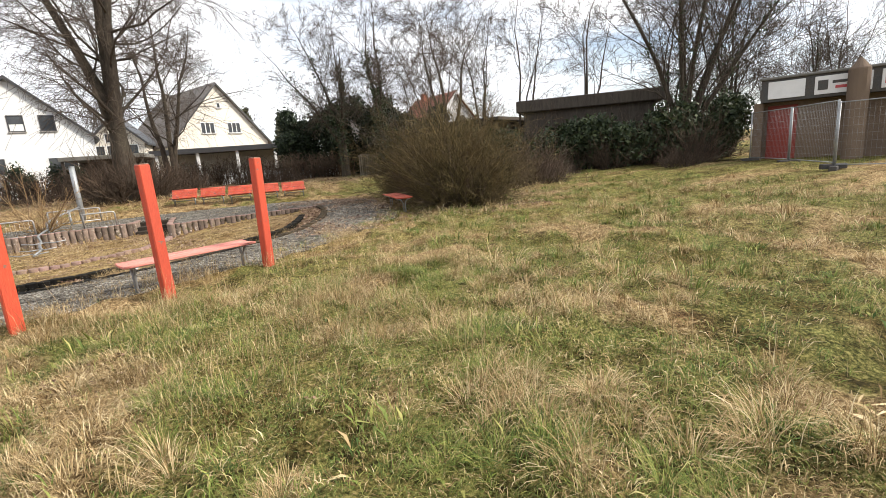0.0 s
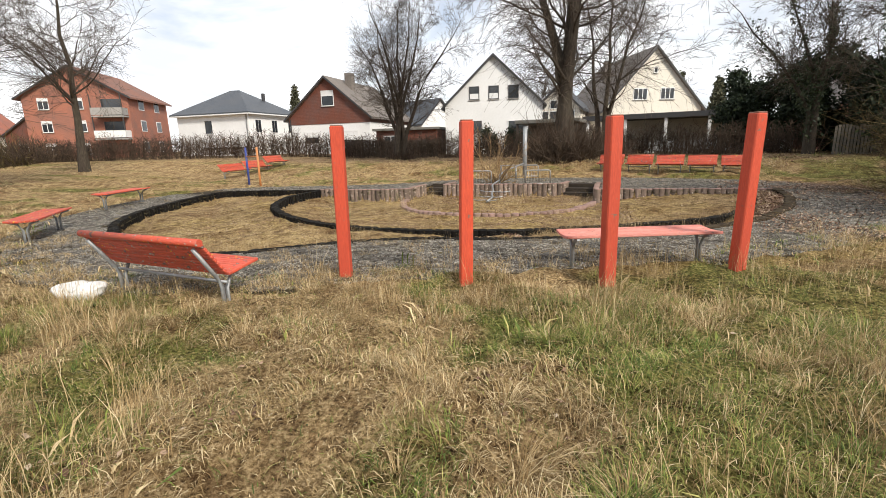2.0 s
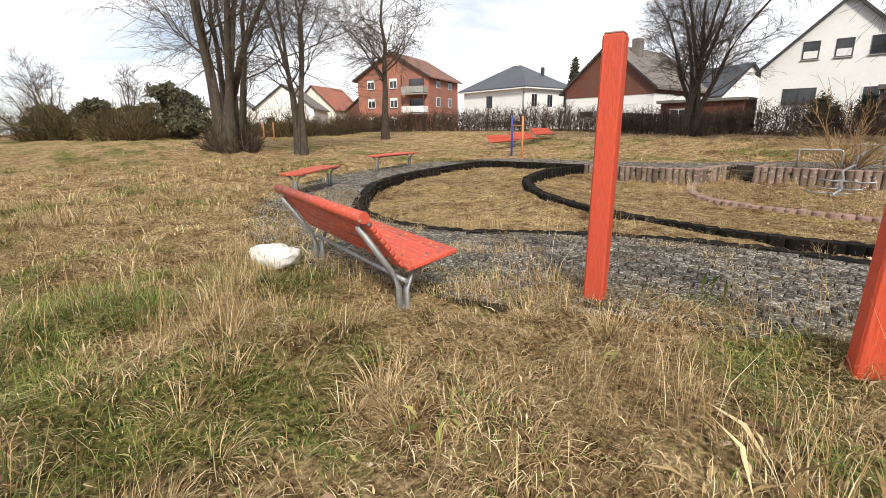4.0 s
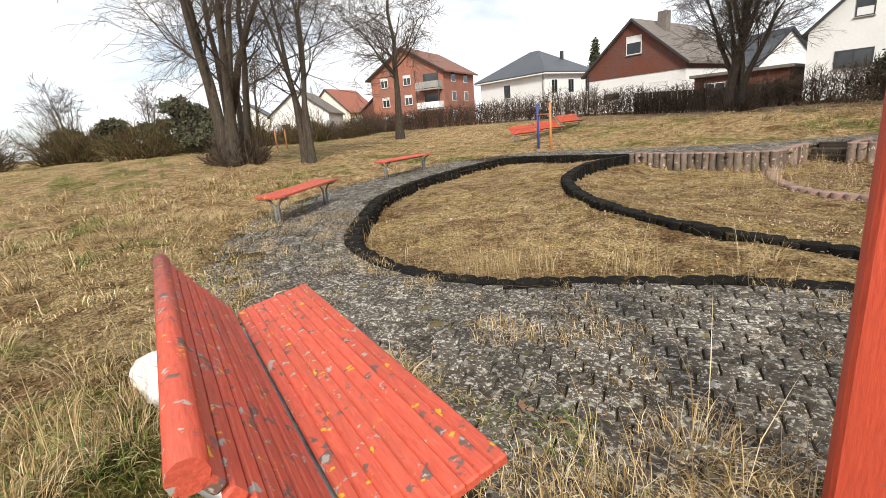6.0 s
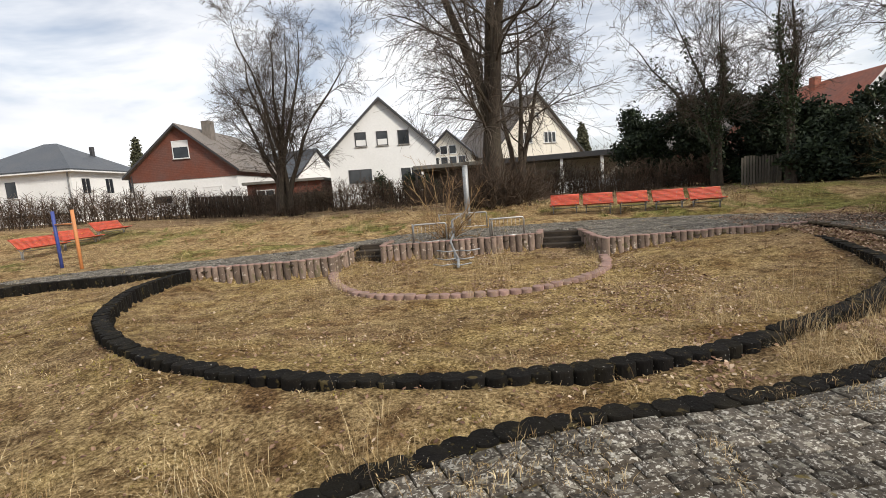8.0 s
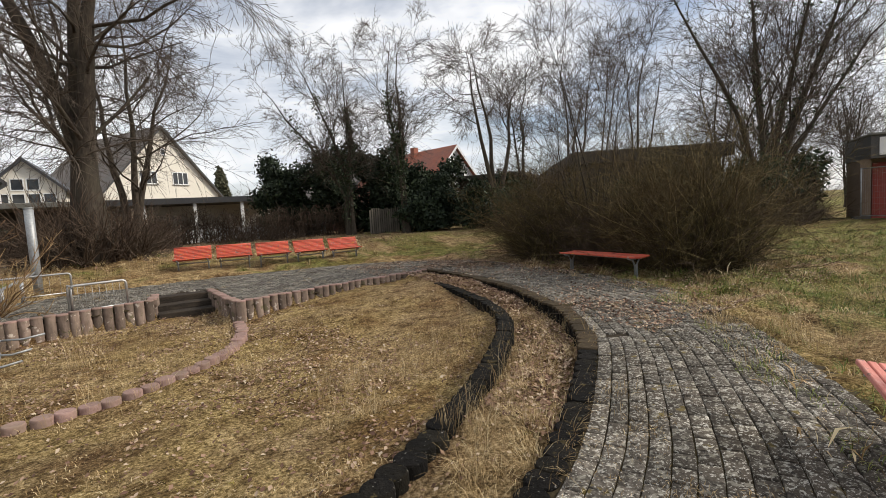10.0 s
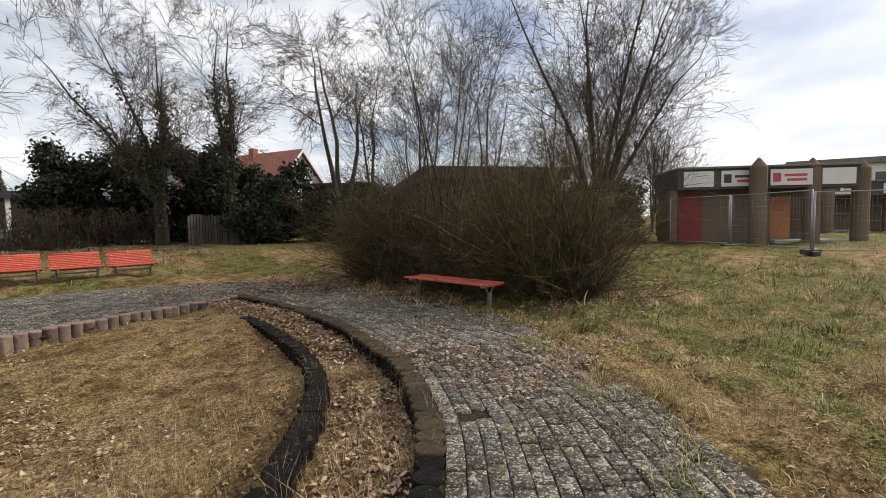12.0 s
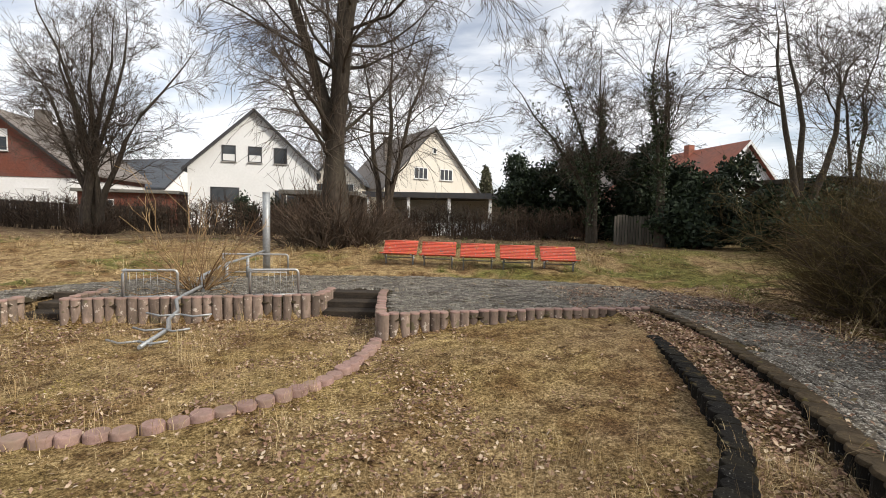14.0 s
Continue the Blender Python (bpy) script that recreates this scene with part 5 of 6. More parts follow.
bare_tree("tree", (20.8, 18.3, 0.3), [(0.0, 0, 1), (-0.28, 0.15, 0.9), (0.30, -0.2, 0.9), (0.14, -0.25, 0.95), (-0.12, -0.1, 0.95), (0.4, -0.35, 0.75), (0.05, 0.2, 1.0)], 14.5, 0.23, 41, "large bare many-stemmed tree by the shops", (9, 7, 6, 3), 32, 0.05, 0.36, 0.2, 0.03, 14, 0.008, 0.08, 0.4)
for i, (x, y, t) in enumerate(((14.3, 27.6, 10.5), (15.8, 25.6, 11), (19.6, 24.5, 11.5), (23.5, 21.8, 11))):
    bare_tree("tree", (x, y, 0.3), [(0.0, 0.0, 1), (RNG.uniform(-.2, .2), RNG.uniform(-.1, .1), 0.9), (RNG.uniform(-.2, .2), RNG.uniform(-.1, .1), 0.8)], t, 0.14, 60 + i, "slender bare tree in the eastern strip of wood", (8, 6, 5, 2), 46, 0.03, 0.34, 0.38, 0.02, 6 if i % 3 == 0 else 0, 0.007, 0.05, 0.42, 0.024)
back_row = bare_tree("tree", (27.0, 20.5, 0.2), [(0.0, 0.0, 1), (0.12, 0.05, 0.95), (-0.15, 0.05, 0.9)], 12.0, 0.16, 81, "slender bare tree behind the shops", (8, 7, 5, 2), 38, 0.05, 0.42, 0.15, 0.02, 10, 0.012)
back_row["group"] = "bare trees behind the shops"
for i, (x, y, s) in enumerate(((30.5, 18.0, 0.75), (30.0, 23.0, 0.8), (36.0, 20.0, 0.8))):
    copy_thing(back_row, pose(x, y, 0.2, 0, 0, 67 * i + 30)).scale = (s, s, s)
# saplings standing in the broom bushes
bare_tree("sapling", (6.0, 15.9, 0.0), [(0.02, 0, 1), (-0.15, 0.1, 0.95), (0.16, -0.1, 0.9)], 5.6, 0.06, 75, "thin bare sapling growing among broom bushes", (8, 6, 4, 2), 32, 0.06, 0.42, 0.15, 0.03, 0, 0.004)
bare_tree("sapling", (6.7, 16.3, 0.0), [(0.05, 0, 1), (-0.2, 0.0, 0.95)], 6.4, 0.06, 76, "thin bare sapling growing among broom bushes", (8, 6, 4, 2), 30, 0.06, 0.42, 0.15, 0.03, 0, 0.004)

bare_tree("sapling", (6.1, 16.8, 0.0), [(-0.06, 0, 1), (0.14, 0.1, 0.9)], 5.0, 0.05, 77, "thin bare sapling growing among broom bushes", (8, 6, 4, 2), 30, 0.06, 0.42, 0.15, 0.03, 0, 0.004)

# far woods: shared trees along the horizon
rows_ = []
for i in range(30):
    a = math.radians(-62 + 226 * i / 29)
    d = RNG.uniform(75, 125)
    rows_.append((-d * math.sin(a), 12 + d * math.cos(a), RNG.uniform(0.75, 1.3)))
proto = bare_tree("tree", (rows_[0][0], rows_[0][1], 0.8), [(0.0, 0, 1), (-0.15, 0.05, 0.9), (0.16, -0.05, 0.9)], 10.5, 0.25, 90, "far bare tree on the skyline", (7, 5, 5, 0), 42, 0.04, 0.45, 0.2, 0.0, 0, 0.02)
proto["group"] = "far bare trees"
for x, y, s in rows_[1:]:
    copy_thing(proto, pose(x, y, 0.8, 0, 0, RNG.uniform(0, 360))).scale = (s, s, s)


# ---------------------------------------------------------------- evergreens and hedges
def leafy_mass(name, blobs, leaf, per, mat, label, seed, cat="shrub"):
    """A crown of many leaves over uneven clumps: blobs (x, y, z, rx, ry, rz)."""
    rng = np.random.default_rng(seed)
    cs = []
    for x, y, z, rx, ry, rz in blobs:
        n = int(42 * rx * rz * 1.2) + 14
        u = unit(rng.normal(0, 1, (n, 3)))
        cs.append(np.array([x, y, z]) + u * np.array([rx, ry, rz]) * rng.uniform(0.55, 1.02, (n, 1)))
    v, f = leaf_cloud(np.vstack(cs), (0.17, 0.17, 0.17), per, leaf, rng)
    v[:, 2] = np.maximum(v[:, 2], 0.02)
    return tagged(link_mesh(name, raw_mesh(name, v, f), mat), label, cat)


def evergreen(place, w, tall, seed, label, leaf=0.125, per=25, mat="evergreen"):
    rng = np.random.default_rng(seed)
    blobs = [(rng.uniform(-w, w) * 0.6, rng.uniform(-w, w) * 0.4, tall * (0.15 + 0.7 * (k / 9)), w * rng.uniform(0.35, 0.6) * (1.15 - 0.5 * k / 9), w * 0.45, tall * 0.17) for k in range(10)]
    top = thing("evergreen_shrub", pose(*place), label, "shrub")
    ob = leafy_mass("foliage", blobs, leaf, per, M[mat], "", seed, "")
    ob.parent = top
    ob["kind"] = "stuff"
    bm = bmesh.new()
    rod(bm, [(0, 0, -0.2), (0.05, 0.03, tall * 0.3), (-0.04, 0.05, tall * 0.75)], 0.07, 7)
    part("trunk", bm, M["bark"], top)
    return top


for i, (x, y, w, t) in enumerate(((5.0, 40.5, 2.8, 5.4), (7.8, 39.0, 2.6, 6.2), (10.4, 37.2, 2.8, 5.6), (12.2, 35.0, 2.6, 4.6), (10.6, 31.6, 2.2, 3.3), (12.6, 29.4, 2.3, 3.0), (14.6, 28.0, 2.0, 2.6), (9.4, 34.6, 1.6, 4.6))):
    evergreen((x, y, 0.4), w, t, 200 + i, "dense dark evergreen shrub along the garden edge")
for i, (x, y, w, t) in enumerate(((-15.2, 42.8, 1.2, 2.4), (-12.6, 42.4, 1.1, 2.3), (-10.8, 41.2, 1.3, 1.9))):
    evergreen((x, y, 0.4), w, t, 220 + i, "clipped dark garden shrub before the white house", 0.10, 12)
for i, (x, y, t) in enumerate(((0.5, 78, 9.5), (5.5, 82, 9.0), (-58, 66, 11), (-60, 20, 3.5), (-64, 14, 4.2), (-70, 8, 4.6), (-62, 3, 4.0), (-56, 26, 2.8), (-70, -4, 5.2), (-60, -10, 4.2), (-58, -18, 5))):
    if i < 3:
        blobs = [(0, 0, t * (0.12 + 0.09 * k), 2.0 * (1.05 - 0.1 * k), 2.0 * (1.05 - 0.1 * k), t * 0.07) for k in range(10)]
        top = thing("conifer", pose(x, y, 0.8), "far pointed conifer on the skyline", "tree")
        ob = leafy_mass("foliage", blobs, 0.22, 14, M["far_green"], "", 240 + i, "")
        ob.parent = top
        ob["kind"] = "stuff"
        bm = bmesh.new()
        rod(bm, [(0, 0, -0.2), (0, 0, t * 0.5), (0, 0, t * 0.95)], 0.12, 7)
        part("trunk", bm, M["bark"], top)
    else:
        put(twig_bush("thicket", (x, y, 0.5), 4.5, 3.5, t * 1.15, 200, 240 + i, "far dull brown-green thicket at the lawn's end", M["broom"], 4, 0.6, 0.025, 7))


for i, (x, y, w, t) in enumerate(((-62.0, 8.6, 3.6, 5.4), (-74.0, 0.5, 3.4, 4.4), (-80.0, -4.5, 3.6, 4.0), (-70.0, 5.0, 3.0, 3.8))):
    evergreen((x, y, 0.6), w, t, 230 + i, "dull green shrub at the western lawn's end", 0.2, 16, "far_green")


def hedge(pts, tall, thick, seed, label):
    """A bare brown hedge of upright stems, twigs and some clinging dead leaves along a line."""
    rng = np.random.default_rng(seed)
    ln = even(pts, 0.036)
    n = len(ln)
    base = np.stack([ln[:, 0] + rng.normal(0, thick * 0.35, n), ln[:, 1] + rng.normal(0, thick * 0.35, n), np.zeros(n)], -1)
    base[:, 2] = height(base[:, 0], base[:, 1]) - 0.05
    P = strands(base, np.array([0, 0, 1.0]) + rng.normal(0, 0.16, (n, 3)), tall * rng.uniform(0.7, 1.1, n) * (0.85 + 0.3 * vnoise(base[:, 0], base[:, 1], 1.5, 9)), 4, 0.08, 0.02, rng)
    R = 0.022 * np.linspace(1, 0.45, 4)[None] * rng.uniform(0.5, 1.5, (n, 1))
    Q, RQ = offshoots(P, R, 8, 0.05, 1.0, 60, 0.36, 2, 0.0, 0.03, rng, 0.55, 0.6, 0.012)
    top = thing("hedge", pose(0, 0, 0), label, "hedge")
    v, f = tubes(P, R, 3)
    link_mesh("stem_mass", raw_mesh("stem_mass", v, f), M["hedge_twig"], top)["kind"] = "stuff"
    v, f = tubes(Q, RQ, 3)
    link_mesh("twig_mass", raw_mesh("twig_mass", v, f), M["hedge_twig"], top)["kind"] = "stuff"
    k = vnoise(P[:, 2, 0], P[:, 2, 1], 2.2, 8) > 0.42
    v, f = leaf_cloud(np.concatenate([P[k, 1], P[k, 2]]), (0.22, 0.22, 0.3), 5, 0.06, rng)
    link_mesh("dead_leaves", raw_mesh("dead_leaves", v, f), M["hedge_twig"], top, "clinging brown dead leaves")["kind"] = "stuff"
    return top


hedge([(-68, 17), (-52, 26), (-40, 32), (-34, 35), (-27, 37)], 2.15, 0.7, 300, "bare brown hornbeam hedge along the gardens")
hedge([(-27, 37), (-20, 37.2), (-12, 37.8), (-8.5, 38)], 1.9, 0.8, 301, "bare brown hornbeam hedge with dead leaves")
hedge([(-8.0, 37.5), (-2, 38.5), (3, 38.5), (7.2, 36.5)], 1.8, 0.6, 302, "gappy bare hedge before the veranda")
gw = thing("garden_wall", pose(0, 0, 0), "low pale garden wall behind the hedge", "wall")
part("wall", box(-2.0, 7.0, 40.6, 40.85, 0.2, 1.25, 0.02), M["white_wall"], gw)
lf = thing("plank_fence", pose(0, 0, 0), "brown garden fence of close boards", "fence")
for i, (x, y) in enumerate(even([(-30, 39.5), (-22.5, 40.0), (-19, 40.3)], 0.16)):
    o = new("plank", pme)
    o.parent = lf
    o.matrix_basis = pose(x, y, gz(x, y), 0, RNG.uniform(-1, 1), 4)

# brushwood at the feet of the big trees and along the lawn's end
for i, (x, y, rx, ry, t, n) in enumerate(((-5.4, 27.2, 2.0, 1.2, 2.7, 430), (-4.0, 33.3, 1.8, 1.2, 1.8, 220), (-28.6, 8.2, 2.9, 1.5, 1.7, 420), (-18.6, 33.3, 1.2, 1.0, 1.2, 160), (-9.5, 35.5, 2.5, 1.0, 1.3, 220), (1.5, 35.5, 3.0, 1.0, 1.1, 220), (-14.0, 35.0, 3.0, 1.0, 0.9, 200))):
    put(twig_bush("brushwood", (x, y, gz(x, y)), rx, ry, t, n, 320 + i, "brown bare suckers and brushwood", M["hedge_twig"], 3, 0.5, 0.012, 7))
# the ivy-grown bank behind the eastern lawn
for i, (x, y, rx, ry, t, n) in enumerate(((12.4, 25.2, 2.4, 1.6, 2.4, 300), (15.6, 22.3, 2.6, 1.6, 2.6, 320), (18.6, 19.8, 2.2, 1.6, 2.7, 300), (20.2, 17.4, 1.3, 1.3, 2.8, 240), (22.5, 19.0, 2.2, 1.5, 3.6, 260), (16.9, 23.5, 2.6, 1.6, 3.4, 260), (20.5, 21.0, 2.6, 1.6, 3.6, 260), (14.2, 20.5, 2.0, 1.2, 1.2, 160), (9.2, 20.3, 1.8, 1.2, 2.3, 260), (11.2, 17.6, 1.8, 1.2, 2.2, 260), (18.9, 16.4, 1.6, 1.0, 1.2, 160))):
    put(twig_bush("brushwood", (x, y, gz(x, y)), rx, ry, t, n, 340 + i, "tangled bare brushwood on the eastern bank", M["hedge_twig"], 3, 0.5, 0.009, 6))
for i, (x, y, w, t) in enumerate(((12.2, 25.6, 1.8, 2.5), (13.9, 23.9, 1.8, 2.3), (15.6, 22.4, 1.8, 2.4), (17.3, 20.9, 1.8, 2.6), (18.9, 19.4, 1.6, 2.7), (20.4, 17.9, 1.5, 2.9), (22.3, 17.6, 1.6, 3.2), (24.0, 18.5, 1.8, 3.4))):
    evergreen((x, y, 0.2), w, t, 360 + i, "dark ivy thicket over the old fence", 0.12, 14, "ivy")

# ---------------------------------------------------------------- broom bushes beside the path
put(twig_bush("broom_bush", (6.3, 17.6, 0.0), 1.35, 1.4, 3.6, 900, 400, "rounded olive-brown broom bush", M["broom"], 6, 0.14, 0.0040, 9, "shrub", 50, 0.24), 0)
put(twig_bush("broom_bush", (6.15, 13.6, 0.0), 1.35, 1.35, 3.7, 1150, 401, "large rounded olive-brown broom bush", M["broom"], 6, 0.14, 0.0040, 9, "shrub", 50, 0.24), 0)
# dead twigs at the foot, added also to block light inside the bushes
for i, (x, y) in enumerate(((6.3, 17.6), (6.2, 15.6), (6.15, 13.6))):
    put(twig_bush("brushwood", (x, y, 0.0), 1.25, 1.2, 2.0, 420, 410 + i, "dead dark brushwood added under the broom bushes to shade their inside", M["hedge_twig"], 3, 0.3, 0.008, 7))
put(twig_bush("shrub", (-6.35, 19.5, 0.0), 0.22, 0.2, 2.6, 38, 403, "young shrub of thin yellowish fanned shoots", M["shrub_twig"], 4, 1.3, 0.0085, 5), 0)

# ---------------------------------------------------------------- paving
cell = is_paved(XX, YY)
keep = (cell[:-1, :-1] | cell[1:, :-1] | cell[1:, 1:] | cell[:-1, 1:]).reshape(-1) & ~(basin[:-1, :-1] & basin[1:, 1:]).reshape(-1)
kq = quads[keep]
used, inv = np.unique(kq, return_inverse=True)
flatv = np.stack([XX, YY, np.full_like(XX, -0.020)], -1).reshape(-1, 3)[used]
inb = is_basin(flatv[:, 0], flatv[:, 1])
flatv[inb, 2] = -0.09
pavement = tagged(link_mesh("pavement", raw_mesh("pavement", flatv, inv.reshape(kq.shape)), M["bedding"]), "old sett path with mossy sandy joints", "pavement", kind="structure")

spots_ = []
ROWH, SETT = 0.128, 0.165
ka, kb = spline(OUTER[:-4], 0.05), spline(EDGE, 0.05)
u = np.linspace(0, 1, 700)
ka = np.stack([np.interp(u, np.linspace(0, 1, len(ka)), ka[:, j]) for j in (0, 1)], 1)
kb = np.stack([np.interp(u, np.linspace(0, 1, len(kb)), kb[:, j]) for j in (0, 1)], 1)
# pair each kerb point with the edge point nearest to it, smoothed along the way
pick = np.array([int(np.argmin(np.hypot(*(kb - p).T) + 6.0 * np.abs(u - v))) for p, v in zip(ka, u)])
box_ = np.ones(61) / 61
pick = np.convolve(np.pad(pick.astype(float), 30, mode="edge"), box_, "valid")
kb = np.stack([np.interp(pick, np.arange(700), kb[:, j]) for j in (0, 1)], 1)
way = kb - ka
wide = np.linalg.norm(way, axis=1)
way = np.stack([np.convolve(np.pad(unit(way)[:, j], 30, mode="edge"), box_, "valid") for j in (0, 1)], 1)
for r in range(33):
    off = ka + unit(way) * (0.17 + ROWH * r)
    s_ = np.concatenate([[0], np.cumsum(np.linalg.norm(np.diff(off, axis=0), axis=1))])
    k_ = np.arange((SETT / 2 if r % 2 else 0) + RNG.uniform(0, 0.03), s_[-1], SETT)
    px_, py_ = np.interp(k_, s_, off[:, 0]), np.interp(k_, s_, off[:, 1])
    fits = np.interp(k_, s_, wide) > 0.10 + ROWH * r
    tg = unit(np.gradient(np.stack([px_, py_], 1), axis=0))
    for x, y, (tx, ty), f_ in zip(px_, py_, tg, fits):
        if f_:
            spots_.append((x, y, math.atan2(ty, tx)))
S = np.array(spots_)
ok = is_paved(S[:, 0], S[:, 1])
# no sett on top of a kerb log
alll = np.vstack([spline(OUTER, 0.09), even(WALL_LEFT, 0.09), even(WALL_MID, 0.09), even(WALL_RIGHT, 0.09)])


def clear_of(px, py, pts, gap):
    out = np.ones(len(px), bool)
    for i in range(0, len(px), 2000):
        d = np.hypot(px[i:i + 2000, None] - pts[None, :, 0], py[i:i + 2000, None] - pts[None, :, 1])
        out[i:i + 2000] = d.min(1) > gap
    return out


ok &= clear_of(S[:, 0], S[:, 1], alll, 0.13)
S = S[ok]
hx, hy_ = np.meshgrid(np.arange(-16.5, 4.6, SETT), np.arange(15.5, 22.6, ROWH), indexing="ij")
hx = hx + (np.arange(hx.shape[1]) % 2)[None] * SETT / 2
Q = np.stack([hx.ravel(), hy_.ravel() + 0.03 * hx.ravel(), np.full(hx.size, 0.03)], -1)
Q = Q[is_paved(Q[:, 0], Q[:, 1])]
Q = Q[clear_of(Q[:, 0], Q[:, 1], alll, 0.15)]
Q = Q[clear_of(Q[:, 0], Q[:, 1], S[:, :2], 0.12)]
S = np.vstack([S, Q])
# lost under soil and moss here and there, and along the outer edge
edge_d = np.full(len(S), 9.0)
for i in range(0, len(S), 2000):
    edge_d[i:i + 2000] = np.hypot(S[i:i + 2000, None, 0] - edge_line[None, ::3, 0], S[i:i + 2000, None, 1] - edge_line[None, ::3, 1]).min(1)
lost = vnoise(S[:, 0], S[:, 1], 0.8, 41) * 0.6 + vnoise(S[:, 0], S[:, 1], 0.25, 42) * 0.4
S = S[lost < 0.84 - 0.12 * (edge_d < 0.35) - 0.16 * sm(S[:, 1], 12.5, 16.0) * sm(S[:, 0], 1.5, 3.0)]


def sett_arrays(x, y, a, rng):
    """Chamfered blocks: bottom ring, shoulder ring, top ring."""
    n = len(x)
    w, h = SETT / 2 - rng.uniform(0.002, 0.007, n), ROWH / 2 - rng.uniform(0.003, 0.007, n)
    z = rng.normal(0, 0.0035, n)
    tx, ty = rng.normal(0, 0.012, n), rng.normal(0, 0.016, n)
    a = a + rng.normal(0, 0.018, n)
    V = []
    for zz, ins in ((-0.07, 0.0), (-0.005, 0.0), (0.0, 0.006)):
        for sx, sy in ((-1, -1), (1, -1), (1, 1), (-1, 1)):
            lx, ly = sx * (w - ins), sy * (h - ins)
            V.append(np.stack([x + lx * np.cos(a) - ly * np.sin(a), y + lx * np.sin(a) + ly * np.cos(a), z + zz + lx * tx + ly * ty], -1))
    V = np.stack(V, 1).reshape(-1, 3)
    f = [(i + 4 * k, (i + 1) % 4 + 4 * k, (i + 1) % 4 + 4 * k + 4, i + 4 * k + 4) for k in (0, 1) for i in range(4)] + [(8, 9, 10, 11)]
    F = (np.arange(n)[:, None, None] * 12 + np.array(f)[None]).reshape(-1, 4)
    return V, F


srng = np.random.default_rng(77)
near_ = (S[:, 0] > -5.3) & (S[:, 0] < -2.4) & (S[:, 1] > 6.9) & (S[:, 1] < 9.2)
near_i = np.flatnonzero(near_)[:300]
rest = np.ones(len(S), bool)
rest[near_i] = False
V, F = sett_arrays(S[rest, 0], S[rest, 1], S[rest, 2], srng)
tagged(link_mesh("sett_field", raw_mesh("sett_field", V, F), M["sett"], pavement), kind="stuff")
V, F = sett_arrays(np.zeros(1), np.zeros(1), np.zeros(1), np.random.default_rng(5))
sme = raw_mesh("sett", V, F)
sme.materials.append(M["sett"])
for i in near_i:
    o = new("sett", sme)
    o.parent = pavement
    o.matrix_basis = pose(S[i, 0], S[i, 1], srng.normal(0, 0.0035), srng.normal(0, 1), srng.normal(0, 1), math.degrees(S[i, 2]) + srng.normal(0, 1.6))


# ---------------------------------------------------------------- grass, leaves, twigs
def blades(x, y, z, tall, width, lean, rng, curl=0.7):
    """Bent blades, widest at the bend, that lie the same way in each patch."""
    n = len(x)
    a = 9.0 * vnoise(x, y, 0.55, 71) + rng.normal(0, 1.25, n)
    d = np.stack([np.cos(a), np.sin(a)], -1)
    s = np.concatenate([np.stack([-np.sin(a), np.cos(a)], -1) * (width / 2)[:, None], np.zeros((n, 1))], 1)
    l1 = lean * 0.6
    l2 = np.minimum(lean * (1 + curl), 1.62)
    b = np.stack([x, y, z], -1)
    m_ = b + np.stack([d[:, 0] * np.sin(l1) * tall * 0.5, d[:, 1] * np.sin(l1) * tall * 0.5, np.cos(l1) * tall * 0.5], -1)
    t = m_ + np.stack([d[:, 0] * np.sin(l2) * tall * 0.5, d[:, 1] * np.sin(l2) * tall * 0.5, np.cos(l2) * tall * 0.5], -1)
    V = np.stack([b, m_ - s, m_ + s, t], 1).reshape(-1, 3)
    F = (np.arange(n)[:, None, None] * 4 + np.array([(0, 2, 1), (1, 2, 3)])[None]).reshape(-1, 3)
    return V, F


def scatter(n, x0, x1, y0, y1, rng, clump, per):
    """Points in clumps."""
    k = max(1, n // per)
    cx, cy = rng.uniform(x0, x1, k), rng.uniform(y0, y1, k)
    x = np.repeat(cx, per) + rng.normal(0, clump, k * per)
    y = np.repeat(cy, per) + rng.normal(0, clump, k * per)
    return x, y, np.repeat(rng.uniform(0, 1, k), per)


def sward(name, areas, mat, label, seed, want_green, tall, width, lean, where):
    rng = np.random.default_rng(seed)
    pieces = []
    for n, x0, x1, y0, y1, size in areas:
        x, y, u = scatter(n, x0, x1, y0, y1, rng, 0.05 * size ** 0.5, 14)
        g = green_at(x, y)
        keep_ = where(x, y) & (rng.uniform(0, 1, len(x)) < (0.14 + 0.86 * g if want_green else 1.0 - 0.66 * g))
        x, y, u = x[keep_], y[keep_], u[keep_]
        k = len(x)
        if k == 0:
            continue
        tuft = (0.5 + 0.9 * u ** 3) * (0.55 + 0.9 * vnoise(x, y, 0.5, 72))
        z = np.where(is_paved(x, y), -0.012, floor_at(x, y) - 0.012)
        pieces.append(blades(x, y, z, tall * tuft * rng.uniform(0.5, 1.4, k) * (0.75 + 0.25 * size), width * size * rng.uniform(0.6, 1.3, k), lean * rng.uniform(0.35, 1.5, k), rng))
    v, f = join(pieces)
    return tagged(link_mesh(name, raw_mesh(name, v, f), mat), label, "grass", kind="stuff")


def on_lawn(x, y):
    """Lawn, which creeps over the outer setts here and there."""
    paved = inside(x, y, pave_poly)
    paved[paved] = clear_of(x[paved], y[paved], edge_line[::3], 0.10) & (clear_of(x[paved], y[paved], edge_line[::3], 0.6) | (vnoise(x[paved], y[paved], 0.4, 73) < 0.36))
    return ~paved & ~inside(x, y, outer_poly)


